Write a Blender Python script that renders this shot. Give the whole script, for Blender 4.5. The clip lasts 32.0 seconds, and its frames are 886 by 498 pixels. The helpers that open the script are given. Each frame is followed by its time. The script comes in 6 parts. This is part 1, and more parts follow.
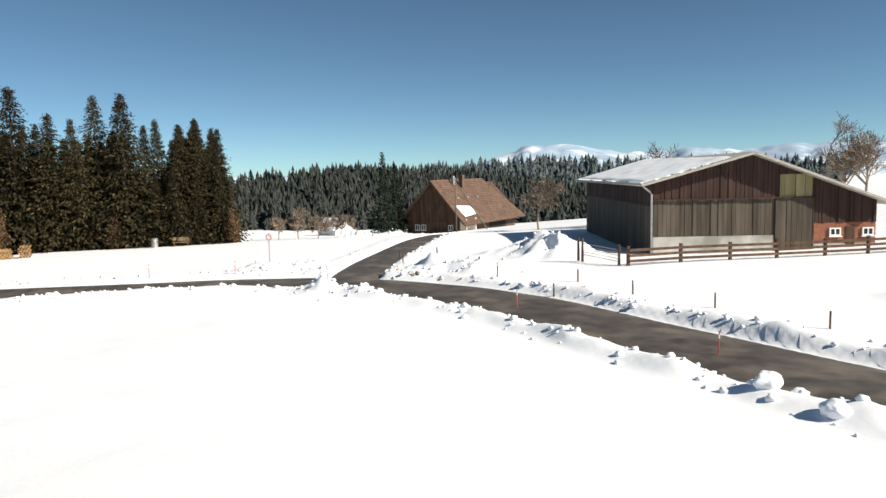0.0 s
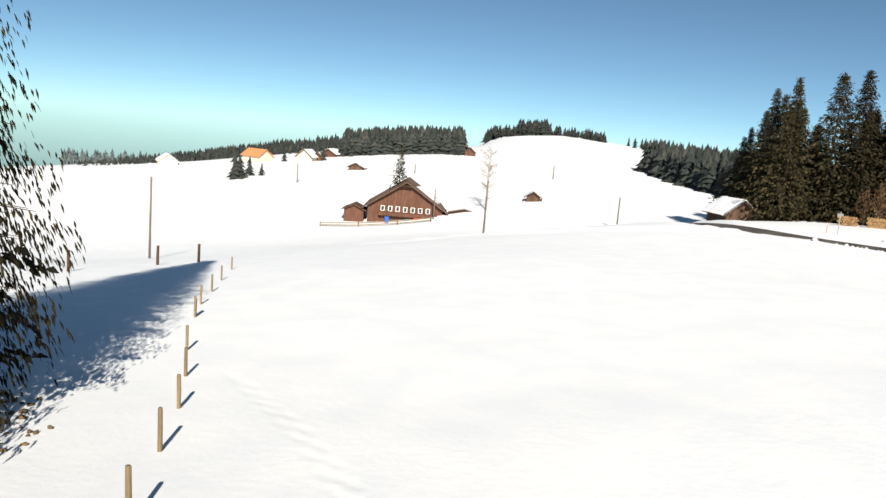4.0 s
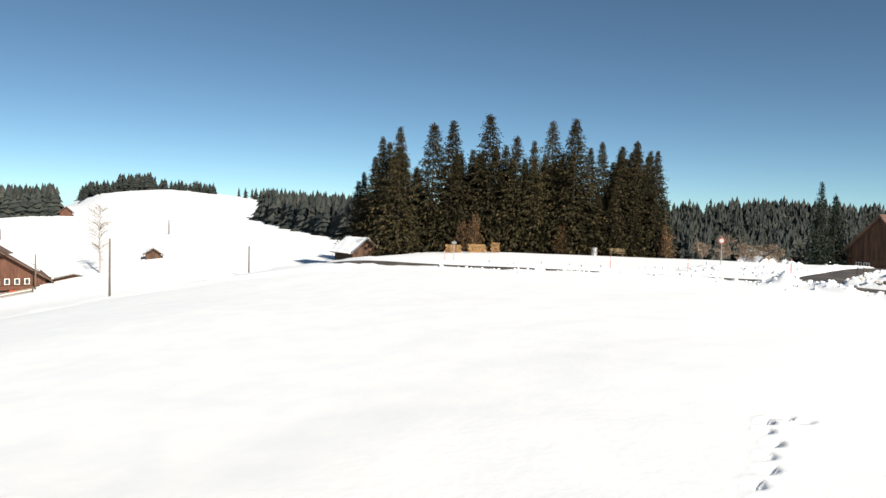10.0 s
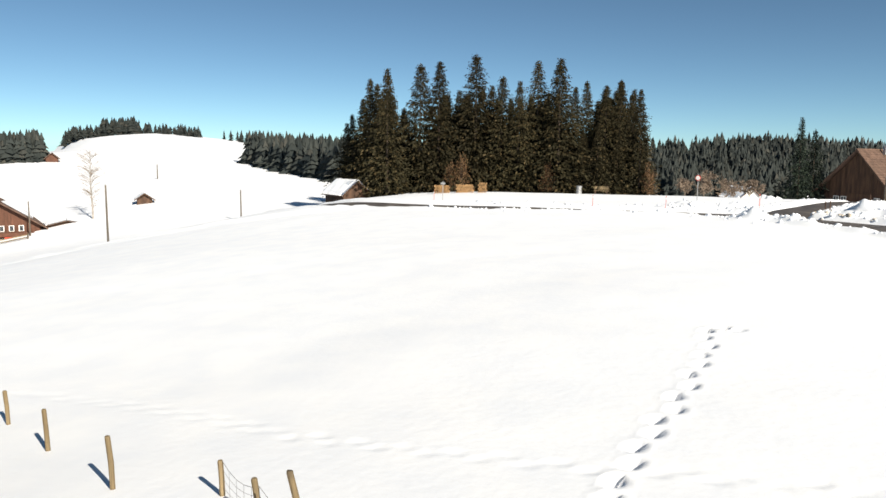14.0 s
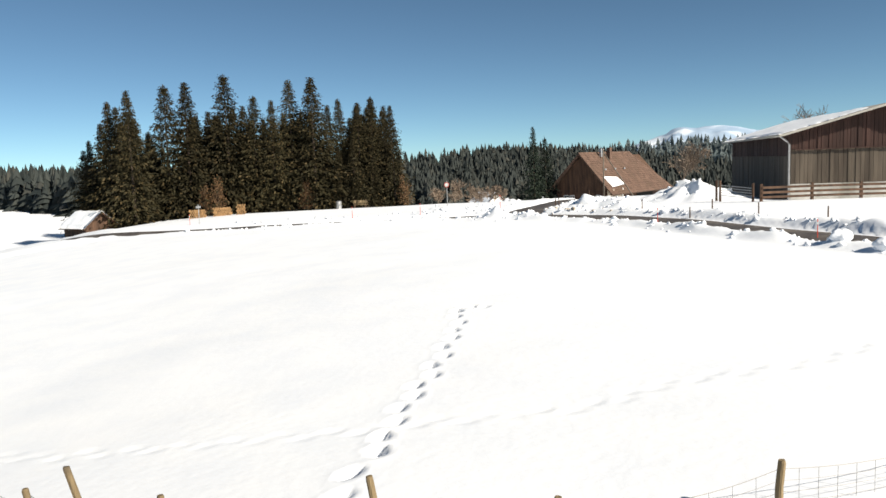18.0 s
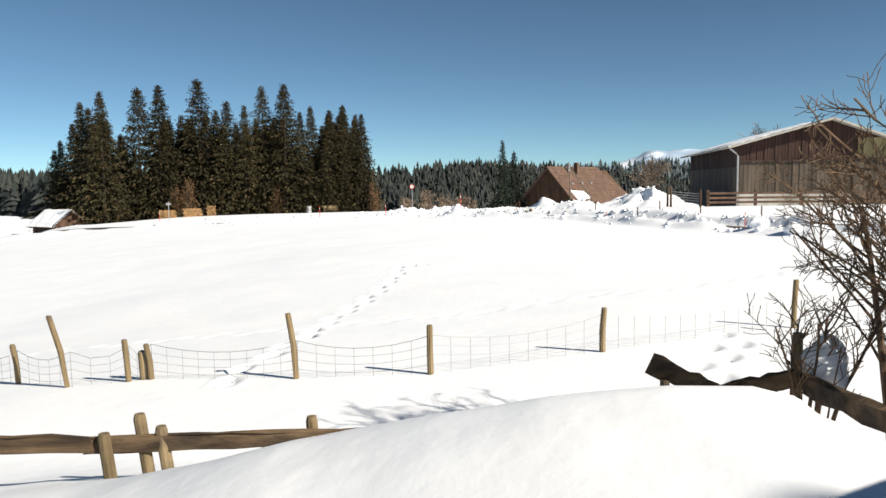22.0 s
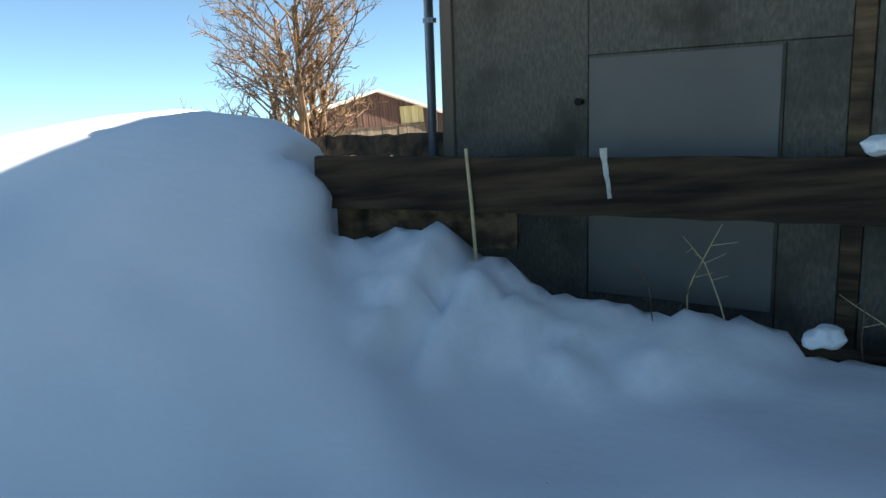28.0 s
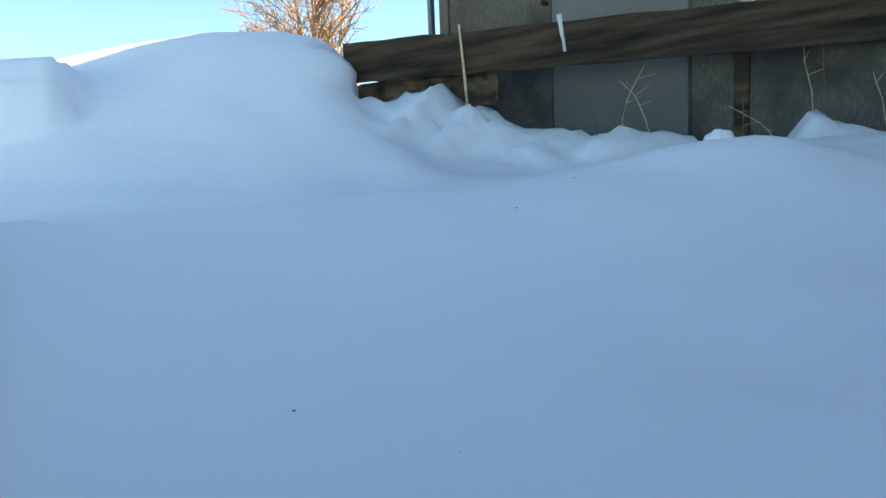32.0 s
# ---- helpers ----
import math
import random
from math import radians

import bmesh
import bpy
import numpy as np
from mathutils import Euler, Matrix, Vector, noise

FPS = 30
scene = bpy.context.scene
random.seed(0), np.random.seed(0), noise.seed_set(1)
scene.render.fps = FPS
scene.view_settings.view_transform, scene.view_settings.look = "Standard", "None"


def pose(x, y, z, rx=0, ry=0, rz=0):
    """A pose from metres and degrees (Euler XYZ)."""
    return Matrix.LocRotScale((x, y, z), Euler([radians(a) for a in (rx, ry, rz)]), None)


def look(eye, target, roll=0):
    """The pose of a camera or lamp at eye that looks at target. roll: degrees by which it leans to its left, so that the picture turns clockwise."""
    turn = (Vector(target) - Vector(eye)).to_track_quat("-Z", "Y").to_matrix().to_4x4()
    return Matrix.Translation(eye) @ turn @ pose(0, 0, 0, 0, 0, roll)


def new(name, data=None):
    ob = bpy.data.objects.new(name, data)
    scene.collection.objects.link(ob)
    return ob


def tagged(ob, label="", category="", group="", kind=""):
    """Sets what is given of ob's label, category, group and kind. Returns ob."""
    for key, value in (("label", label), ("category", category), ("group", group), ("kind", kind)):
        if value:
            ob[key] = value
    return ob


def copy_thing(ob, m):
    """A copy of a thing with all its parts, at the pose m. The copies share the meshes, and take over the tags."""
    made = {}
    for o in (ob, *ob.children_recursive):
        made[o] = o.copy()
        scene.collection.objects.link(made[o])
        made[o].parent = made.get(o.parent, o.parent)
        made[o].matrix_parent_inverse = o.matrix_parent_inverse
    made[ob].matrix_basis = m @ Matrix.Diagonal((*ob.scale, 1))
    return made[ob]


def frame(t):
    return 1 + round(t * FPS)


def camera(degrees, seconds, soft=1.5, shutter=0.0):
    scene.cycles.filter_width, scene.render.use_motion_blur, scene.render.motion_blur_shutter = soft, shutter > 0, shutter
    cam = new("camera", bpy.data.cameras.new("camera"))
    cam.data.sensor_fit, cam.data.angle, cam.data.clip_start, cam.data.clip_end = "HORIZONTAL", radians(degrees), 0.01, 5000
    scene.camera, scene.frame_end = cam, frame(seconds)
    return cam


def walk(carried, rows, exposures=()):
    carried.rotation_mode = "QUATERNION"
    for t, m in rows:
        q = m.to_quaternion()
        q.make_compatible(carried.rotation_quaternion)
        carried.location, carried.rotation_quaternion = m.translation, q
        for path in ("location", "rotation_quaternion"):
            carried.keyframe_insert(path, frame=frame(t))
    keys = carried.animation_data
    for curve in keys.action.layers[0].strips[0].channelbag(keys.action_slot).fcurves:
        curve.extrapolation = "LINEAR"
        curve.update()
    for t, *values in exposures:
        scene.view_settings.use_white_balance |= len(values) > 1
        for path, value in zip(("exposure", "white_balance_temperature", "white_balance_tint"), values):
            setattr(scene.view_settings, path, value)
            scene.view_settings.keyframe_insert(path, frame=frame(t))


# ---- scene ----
cam = camera(62.0, 32.0, soft=1.5)
PATH = [
    (0.0, look((-0.000, -0.008, 5.463), (0.876, 9.901, 4.441), -1.30)),
    (0.5, look((-0.226, -0.574, 5.227), (-0.421, 9.371, 4.202), -1.13)),
    (1.0, look((-0.456, -1.123, 5.016), (-1.647, 8.759, 4.050), -0.89)),
    (1.5, look((-0.671, -1.666, 4.816), (-2.770, 8.062, 3.840), 1.28)),
    (2.0, look((-0.843, -2.215, 4.610), (-4.227, 7.134, 3.541), 1.28)),
    (2.5, look((-0.956, -2.754, 4.384), (-5.684, 5.989, 3.284), 0.80)),
    (3.0, look((-1.036, -3.225, 4.138), (-6.991, 4.718, 2.944), 2.20)),
    (3.5, look((-1.095, -3.577, 3.892), (-8.096, 3.430, 2.519), 3.77)),
    (4.0, look((-1.139, -3.736, 3.657), (-9.195, 1.993, 2.148), 4.88)),
    (4.5, look((-1.230, -3.913, 3.500), (-10.186, 0.228, 1.874), 5.78)),
    (6.5, look((-1.791, -4.937, 3.144), (-10.399, -0.212, 1.257), 4.30)),
    (7.0, look((-1.992, -5.142, 3.153), (-10.434, -0.085, 1.375), 4.09)),
    (7.5, look((-2.222, -5.308, 3.194), (-9.809, 0.951, 1.388), 3.01)),
    (8.0, look((-2.452, -5.437, 3.296), (-8.536, 2.342, 1.726), 2.52)),
    (8.5, look((-2.588, -5.511, 3.335), (-8.074, 2.744, 2.015), -2.68)),
    (9.0, look((-2.605, -5.515, 3.264), (-8.368, 2.613, 2.411), -0.99)),
    (9.5, look((-2.607, -5.633, 3.233), (-8.054, 2.736, 2.690), 1.42)),
    (10.0, look((-2.572, -5.853, 3.250), (-6.852, 3.168, 2.707), 1.64)),
    (10.5, look((-2.446, -6.162, 3.313), (-6.725, 2.824, 2.348), 3.73)),
    (11.0, look((-2.228, -6.570, 3.424), (-6.428, 2.415, 2.146), 2.45)),
    (11.5, look((-2.023, -6.995, 3.445), (-6.257, 2.025, 2.603), 3.75)),
    (12.0, look((-1.852, -7.423, 3.478), (-6.098, 1.541, 2.205), 1.41)),
    (12.5, look((-1.757, -7.763, 3.491), (-5.979, 1.197, 2.112), 1.18)),
    (13.0, look((-1.695, -7.965, 3.473), (-5.945, 0.980, 2.087), 0.46)),
    (13.5, look((-1.696, -8.073, 3.479), (-5.968, 0.864, 2.108), 1.07)),
    (15.5, look((-1.675, -8.163, 3.364), (-4.426, 1.383, 2.225), -1.49)),
    (16.0, look((-1.627, -8.345, 3.431), (-3.754, 1.379, 2.472), -1.04)),
    (16.5, look((-1.565, -8.609, 3.459), (-2.584, 1.292, 2.494), -1.96)),
    (17.0, look((-1.466, -8.843, 3.436), (-2.429, 1.012, 2.043), -1.71)),
    (17.5, look((-1.367, -8.981, 3.349), (-2.331, 0.897, 2.125), -1.81)),
    (18.0, look((-1.300, -9.039, 3.185), (-2.368, 0.838, 2.048), -2.28)),
    (18.5, look((-1.222, -9.091, 2.998), (-2.435, 0.789, 2.042), -2.75)),
    (19.0, look((-1.099, -9.241, 2.856), (-2.251, 0.621, 1.675), -3.08)),
    (19.5, look((-0.947, -9.351, 2.710), (-2.091, 0.523, 1.612), -2.42)),
    (20.0, look((-0.772, -9.455, 2.560), (-1.878, 0.453, 1.780), -0.39)),
    (20.5, look((-0.654, -9.735, 2.397), (-1.663, 0.193, 1.751), 1.95)),
    (21.0, look((-0.579, -10.202, 2.289), (-1.658, -0.303, 1.368), -2.71)),
    (21.5, look((-0.476, -10.652, 2.174), (-1.434, -0.762, 1.046), -2.43)),
    (22.0, look((-0.368, -11.016, 2.022), (-1.074, -1.083, 1.104), -0.92)),
    (22.5, look((-0.265, -11.407, 1.846), (-0.202, -1.468, 0.745), -4.44)),
    (23.0, look((-0.151, -11.786, 1.685), (0.889, -1.883, 0.764), -2.78)),
    (23.5, look((-0.075, -12.170, 1.553), (1.758, -2.377, 0.693), -1.53)),
    (24.0, look((-0.061, -12.625, 1.464), (2.515, -3.034, 0.289), -2.39)),
    (24.5, look((-0.099, -12.942, 1.415), (3.175, -3.622, -0.138), -3.35)),
    (25.0, look((-0.132, -13.057, 1.339), (3.040, -3.683, -0.098), -6.31)),
    (25.5, look((-0.047, -13.064, 1.206), (3.193, -3.705, -0.174), -5.56)),
    (26.0, look((0.121, -13.016, 1.099), (3.645, -3.731, -0.078), -2.81)),
    (26.5, look((0.182, -13.009, 0.974), (4.280, -3.942, -0.020), -4.24)),
    (28.5, look((0.139, -13.348, 0.667), (4.540, -4.477, -0.724), -5.52)),
    (29.0, look((0.122, -13.410, 0.652), (4.717, -4.605, -0.507), -1.19)),
    (29.5, look((-0.077, -13.524, 0.693), (4.571, -4.744, -0.450), -2.39)),
    (30.0, look((-0.306, -13.731, 0.731), (4.327, -5.001, -0.791), -6.08)),
    (30.5, look((-0.344, -13.884, 0.646), (4.140, -5.079, -0.892), -5.52)),
    (31.0, look((-0.255, -13.973, 0.376), (4.232, -5.108, -0.754), -2.52)),
    (31.5, look((-0.344, -14.042, 0.014), (4.217, -5.164, -0.604), -3.98)),
    (32.0, look((-0.523, -14.206, -0.295), (4.080, -5.355, -0.984), -5.99)),
]
walk(cam, PATH, [(0, 0.6, 7000, 9), (21.5, 0.6, 7000, 9), (24, 0.46, 6900, 8), (26, 1.05, 7000, 6), (28.5, 2.4, 7900, 8), (30.5, 2.85, 8200, 8), (32, 3.2, 8600, 8)])

# world, sun
SUN_AZ, SUN_EL = 60.0, 33.0          # degrees: shadows fall towards +y turned left by SUN_AZ
sun_dir = Vector((math.sin(radians(SUN_AZ)) * math.cos(radians(SUN_EL)), -math.cos(radians(SUN_AZ)) * math.cos(radians(SUN_EL)), math.sin(radians(SUN_EL))))
world = bpy.data.worlds.new("sky")
scene.world = world
world.use_nodes = True
wn = world.node_tree.nodes
bg = wn["Background"]
sky = wn.new("ShaderNodeTexSky")
sky.sky_type, sky.sun_disc = "NISHITA", False
sky.sun_elevation = radians(SUN_EL)
sky.sun_rotation = math.atan2(sun_dir.x, sun_dir.y)
sky.altitude, sky.air_density, sky.dust_density, sky.ozone_density = 1500.0, 0.5, 0.35, 0.6
tone = wn.new("ShaderNodeMix")          # the clear cold air of a high winter day: a little less red
tone.data_type, tone.blend_type = "RGBA", "MULTIPLY"
tone.inputs[0].default_value = 1.0
tone.inputs[7].default_value = (0.74, 0.98, 1.0, 1)
world.node_tree.links.new(sky.outputs[0], tone.inputs[6])
world.node_tree.links.new(tone.outputs[2], bg.inputs[0])
bg.inputs[1].default_value = 0.07
sun = bpy.data.lights.new("sun", "SUN")
sun.energy, sun.angle, sun.color = 5.0, radians(0.6), (1.0, 0.95, 0.87)
sun_ob = new("sun", sun)
sun_ob.matrix_world = look(sun_dir * 200, (0, 0, 0))


# materials
def material(name, colour, colour2=None, scale=4.0, rough=0.8, bump=0.0, bump_scale=20.0, metal=0.0, stretch=(1, 1, 1), rnd=0.0, detail=5.0, stain=None, stain_scale=0.6, spec=0.3):
    m = bpy.data.materials.new(name)
    m.use_nodes = True
    nt = m.node_tree
    n, l = nt.nodes, nt.links
    p = n["Principled BSDF"]
    p.inputs["Roughness"].default_value = rough
    p.inputs["Metallic"].default_value = metal
    p.inputs["Specular IOR Level"].default_value = spec
    co = n.new("ShaderNodeTexCoord")
    mp = n.new("ShaderNodeMapping")
    mp.inputs["Scale"].default_value = stretch
    l.new(co.outputs["Object"], mp.inputs[0])
    out = None
    if colour2:
        t = n.new("ShaderNodeTexNoise")
        t.inputs["Scale"].default_value, t.inputs["Detail"].default_value = scale, detail
        l.new(mp.outputs[0], t.inputs[0])
        r = n.new("ShaderNodeValToRGB")
        r.color_ramp.elements[0].position, r.color_ramp.elements[1].position = 0.35, 0.68
        r.color_ramp.elements[0].color, r.color_ramp.elements[1].color = (*colour, 1), (*colour2, 1)
        l.new(t.outputs["Fac"], r.inputs[0])
        out = r.outputs[0]
    if stain:
        t2 = n.new("ShaderNodeTexNoise")
        t2.inputs["Scale"].default_value, t2.inputs["Detail"].default_value = stain_scale, 6
        l.new(co.outputs["Object"], t2.inputs[0])
        r2 = n.new("ShaderNodeValToRGB")
        r2.color_ramp.elements[0].position, r2.color_ramp.elements[1].position = 0.5, 0.66
        l.new(t2.outputs["Fac"], r2.inputs[0])
        mx = n.new("ShaderNodeMix")
        mx.data_type = "RGBA"
        l.new(r2.outputs[0], mx.inputs[0])
        if out:
            l.new(out, mx.inputs[6])
        else:
            mx.inputs[6].default_value = (*colour, 1)
        mx.inputs[7].default_value = (*stain, 1)
        out = mx.outputs[2]
    if rnd:
        oi = n.new("ShaderNodeObjectInfo")
        hs = n.new("ShaderNodeHueSaturation")
        ma = n.new("ShaderNodeMapRange")
        ma.inputs[3].default_value, ma.inputs[4].default_value = 1 - rnd, 1 + rnd
        l.new(oi.outputs["Random"], ma.inputs[0])
        l.new(ma.outputs[0], hs.inputs["Value"])
        if out:
            l.new(out, hs.inputs["Color"])
        else:
            hs.inputs["Color"].default_value = (*colour, 1)
        out = hs.outputs[0]
    if out:
        l.new(out, p.inputs["Base Color"])
    else:
        p.inputs["Base Color"].default_value = (*colour, 1)
    if bump:
        tb = n.new("ShaderNodeTexNoise")
        tb.inputs["Scale"].default_value, tb.inputs["Detail"].default_value = bump_scale, 6
        l.new(mp.outputs[0], tb.inputs[0])
        b = n.new("ShaderNodeBump")
        b.inputs["Strength"].default_value, b.inputs["Distance"].default_value = bump, 0.03
        l.new(tb.outputs["Fac"], b.inputs["Height"])
        l.new(b.outputs[0], p.inputs["Normal"])
    return m


def snow_material(name, bump_scale, bump):
    m = material(name, (0.80, 0.83, 0.88), (0.86, 0.88, 0.91), scale=0.8, rough=0.65, bump=bump, bump_scale=bump_scale, spec=0.2)
    p = m.node_tree.nodes["Principled BSDF"]
    p.inputs["Subsurface Weight"].default_value = 0.0
    return m


SNOW = snow_material("snow", 5.0, 0.25)
SNOW_NEAR = snow_material("snow_crust", 14.0, 0.3)
ASPHALT = material("asphalt", (0.05, 0.043, 0.04), (0.105, 0.09, 0.078), scale=1.3, rough=0.62, bump=0.3, bump_scale=40, stain=(0.15, 0.128, 0.105), stain_scale=0.5)
DIRTY_SNOW = material("dirty_snow", (0.30, 0.24, 0.18), (0.62, 0.57, 0.50), scale=5, rough=0.9, bump=0.5, bump_scale=14)
DIRT = material("dirt", (0.09, 0.06, 0.035), (0.2, 0.14, 0.08), scale=3, rough=0.95, bump=0.6, bump_scale=12)
BARN_UP = material("barn_boards_brown", (0.036, 0.018, 0.014), (0.064, 0.032, 0.025), scale=2.0, rough=0.8, stretch=(1, 1, 0.1), bump=0.3, bump_scale=30, rnd=0.12)
BARN_LOW = material("barn_boards_grey", (0.060, 0.046, 0.035), (0.115, 0.092, 0.07), scale=2.5, rough=0.85, stretch=(1, 1, 0.1), bump=0.3, bump_scale=30, rnd=0.16)
BARN_PALE = material("barn_panel_pale", (0.23, 0.19, 0.09), (0.32, 0.27, 0.14), scale=2.5, rough=0.7, stretch=(1, 1, 0.15), bump=0.2, rnd=0.08)
CONCRETE = material("concrete", (0.36, 0.35, 0.32), (0.5, 0.48, 0.45), scale=1.6, rough=0.9, bump=0.3, bump_scale=25, stain=(0.25, 0.24, 0.21), stain_scale=0.5)
BRICK = material("brick_red", (0.22, 0.085, 0.05), (0.32, 0.13, 0.08), scale=6, rough=0.9, bump=0.3, rnd=0.1)
ROOF_EDGE = material("roof_edge_sheet", (0.36, 0.34, 0.30), (0.46, 0.43, 0.38), scale=3, rough=0.7)
TILE = material("roof_tile_brown", (0.095, 0.058, 0.043), (0.16, 0.098, 0.072), scale=1.2, rough=0.9, bump=0.5, bump_scale=14, stain=(0.11, 0.07, 0.05), stain_scale=0.35, rnd=0.12)
TILE_RED = material("roof_tile_orange", (0.5, 0.19, 0.08), (0.62, 0.27, 0.12), scale=2, rough=0.9)
WOOD_DARK = material("wood_dark_brown", (0.050, 0.028, 0.018), (0.115, 0.064, 0.04), scale=3, rough=0.8, stretch=(1, 1, 0.15), bump=0.3, bump_scale=22, rnd=0.15)
WOOD_RED = material("wood_red_brown", (0.085, 0.038, 0.024), (0.135, 0.060, 0.038), scale=3, rough=0.8, stretch=(1, 1, 0.2), bump=0.25, rnd=0.1)
WOOD_POST = material("wood_weathered_post", (0.13, 0.095, 0.052), (0.30, 0.225, 0.13), scale=5, rough=0.9, stretch=(1, 1, 0.12), bump=0.7, bump_scale=24, rnd=0.22, stain=(0.07, 0.055, 0.04), stain_scale=2.5)
WOOD_RAIL = material("wood_weathered_rail", (0.03, 0.02, 0.013), (0.16, 0.107, 0.062), scale=9, rough=0.9, stretch=(0.1, 1, 1), bump=0.8, bump_scale=26, rnd=0.15, stain=(0.04, 0.03, 0.022), stain_scale=2)
BOARD = material("wood_fence_board", (0.014, 0.0095, 0.0065), (0.085, 0.056, 0.034), scale=9, rough=0.9, bump=0.8, bump_scale=26, rnd=0.1, detail=8)
grain = next(q for q in BOARD.node_tree.nodes if q.type == "MAPPING")
grain.vector_type = "TEXTURE"
grain.inputs["Rotation"].default_value = (0, 0, radians(-44))
grain.inputs["Scale"].default_value = (9.0, 0.8, 0.8)
WOOD_POLE = material("wood_pole_grey", (0.10, 0.085, 0.07), (0.18, 0.15, 0.12), scale=4, rough=0.9, stretch=(1, 1, 0.1), rnd=0.1)
LOG_END = material("cut_wood", (0.2, 0.115, 0.05), (0.32, 0.19, 0.09), scale=8, rough=0.9, rnd=0.25)
BARK = material("spruce_bark", (0.055, 0.04, 0.03), (0.12, 0.09, 0.07), scale=5, rough=0.95, bump=0.7, bump_scale=16, stretch=(1, 1, 0.3))
BIRCH = material("birch_bark", (0.26, 0.23, 0.2), (0.42, 0.38, 0.34), scale=4, rough=0.9)
TWIG = material("bare_twig", (0.10, 0.062, 0.038), (0.20, 0.13, 0.08), scale=6, rough=0.85, bump=0.3)
TWIG_PALE = material("bare_twig_pale", (0.20, 0.15, 0.11), (0.30, 0.235, 0.18), scale=6, rough=0.85)
METAL_ZINC = material("zinc", (0.12, 0.155, 0.20), (0.17, 0.21, 0.25), scale=3, rough=0.45, metal=0.6)
METAL_GREY = material("galvanised", (0.4, 0.4, 0.4), (0.5, 0.5, 0.5), scale=8, rough=0.5, metal=0.8)
WIRE = material("wire", (0.28, 0.27, 0.26), rough=0.55, metal=0.6)
SHEET_CEMENT = material("fibre_cement", (0.08, 0.075, 0.062), (0.125, 0.117, 0.098), scale=45, rough=0.85, bump=0.35, bump_scale=40, stretch=(1, 1, 0.4), stain=(0.05, 0.046, 0.038), stain_scale=1.6)
SHEET_GREY = material("fibre_cement_smooth", (0.105, 0.107, 0.103), (0.135, 0.137, 0.13), scale=1.2, rough=0.7, bump=0.1, bump_scale=8)
WHITE = material("white_paint", (0.78, 0.77, 0.74), (0.84, 0.83, 0.8), scale=4, rough=0.6)
PLASTER = material("plaster_cream", (0.55, 0.48, 0.38), (0.62, 0.55, 0.45), scale=3, rough=0.9)
RED = material("signal_red", (0.55, 0.05, 0.03), (0.65, 0.08, 0.05), scale=6, rough=0.5)
BLUE = material("blue_plastic", (0.03, 0.12, 0.45), rough=0.4)
ROPE = material("pale_cloth", (0.45, 0.45, 0.43), (0.6, 0.6, 0.57), scale=12, rough=0.9)
BAMBOO = material("bamboo_cane", (0.42, 0.33, 0.19), (0.55, 0.45, 0.28), scale=14, rough=0.7)
# the knob's own black, also painted in for shade in the cart entrance
BLACK = material("black_knob_and_shade", (0.012, 0.011, 0.010), rough=0.9)
STONE_FAR = material("mountain_rock", (0.22, 0.27, 0.34), (0.34, 0.39, 0.46), scale=0.01, rough=1.0, detail=8)


def glass_material():
    m = bpy.data.materials.new("window_glass")
    m.use_nodes = True
    p = m.node_tree.nodes["Principled BSDF"]
    p.inputs["Base Color"].default_value = (0.03, 0.035, 0.04, 1)
    p.inputs["Roughness"].default_value = 0.06
    p.inputs["Specular IOR Level"].default_value = 0.6
    return m


GLASS = glass_material()


def leaf_material(name, c1, c2, c3, rough=0.75):
    m = bpy.data.materials.new(name)
    m.use_nodes = True
    n, l = m.node_tree.nodes, m.node_tree.links
    p = n["Principled BSDF"]
    p.inputs["Specular IOR Level"].default_value = 0.1
    p.inputs["Roughness"].default_value = rough
    p.inputs["Specular IOR Level"].default_value = 0.15
    g = n.new("ShaderNodeNewGeometry")
    r = n.new("ShaderNodeValToRGB")
    r.color_ramp.elements[0].color, r.color_ramp.elements[1].color = (*c1, 1), (*c2, 1)
    e = r.color_ramp.elements.new(0.8)
    e.color = (*c2, 1)
    r.color_ramp.elements[2].color = (*c3, 1)
    l.new(g.outputs["Random Per Island"], r.inputs[0])
    oi = n.new("ShaderNodeObjectInfo")
    hs = n.new("ShaderNodeHueSaturation")
    ma = n.new("ShaderNodeMapRange")
    ma.inputs[3].default_value, ma.inputs[4].default_value = 0.72, 1.25
    l.new(oi.outputs["Random"], ma.inputs[0])
    l.new(ma.outputs[0], hs.inputs["Value"])
    l.new(r.outputs[0], hs.inputs["Color"])
    l.new(hs.outputs[0], p.inputs["Base Color"])
    return m


NEEDLE = leaf_material("spruce_needles", (0.018, 0.016, 0.008), (0.040, 0.034, 0.016), (0.085, 0.060, 0.028))
NEEDLE_NEAR = leaf_material("spruce_needles_near", (0.008, 0.007, 0.003), (0.028, 0.021, 0.007), (0.085, 0.056, 0.016))
# near-black copy of the near needles: shade inside the crown, put into the colour
NEEDLE_SHADED = leaf_material("spruce_needles_shaded", (0.003, 0.003, 0.0015), (0.007, 0.006, 0.003), (0.014, 0.011, 0.005))
NEEDLE_DARK = leaf_material("fir_needles_dark", (0.010, 0.016, 0.012), (0.020, 0.030, 0.020), (0.035, 0.045, 0.028))
# bluish needle tones: the haze of distance is put into these two colours
NEEDLE_FAR = leaf_material("far_woods_hazed", (0.022, 0.027, 0.026), (0.033, 0.038, 0.035), (0.050, 0.049, 0.042))
NEEDLE_HAZE = leaf_material("distant_woods_hazed", (0.060, 0.080, 0.085), (0.085, 0.105, 0.110), (0.12, 0.135, 0.13))
LARCH = leaf_material("dry_beech_leaves", (0.09, 0.05, 0.024), (0.16, 0.09, 0.045), (0.24, 0.14, 0.07))


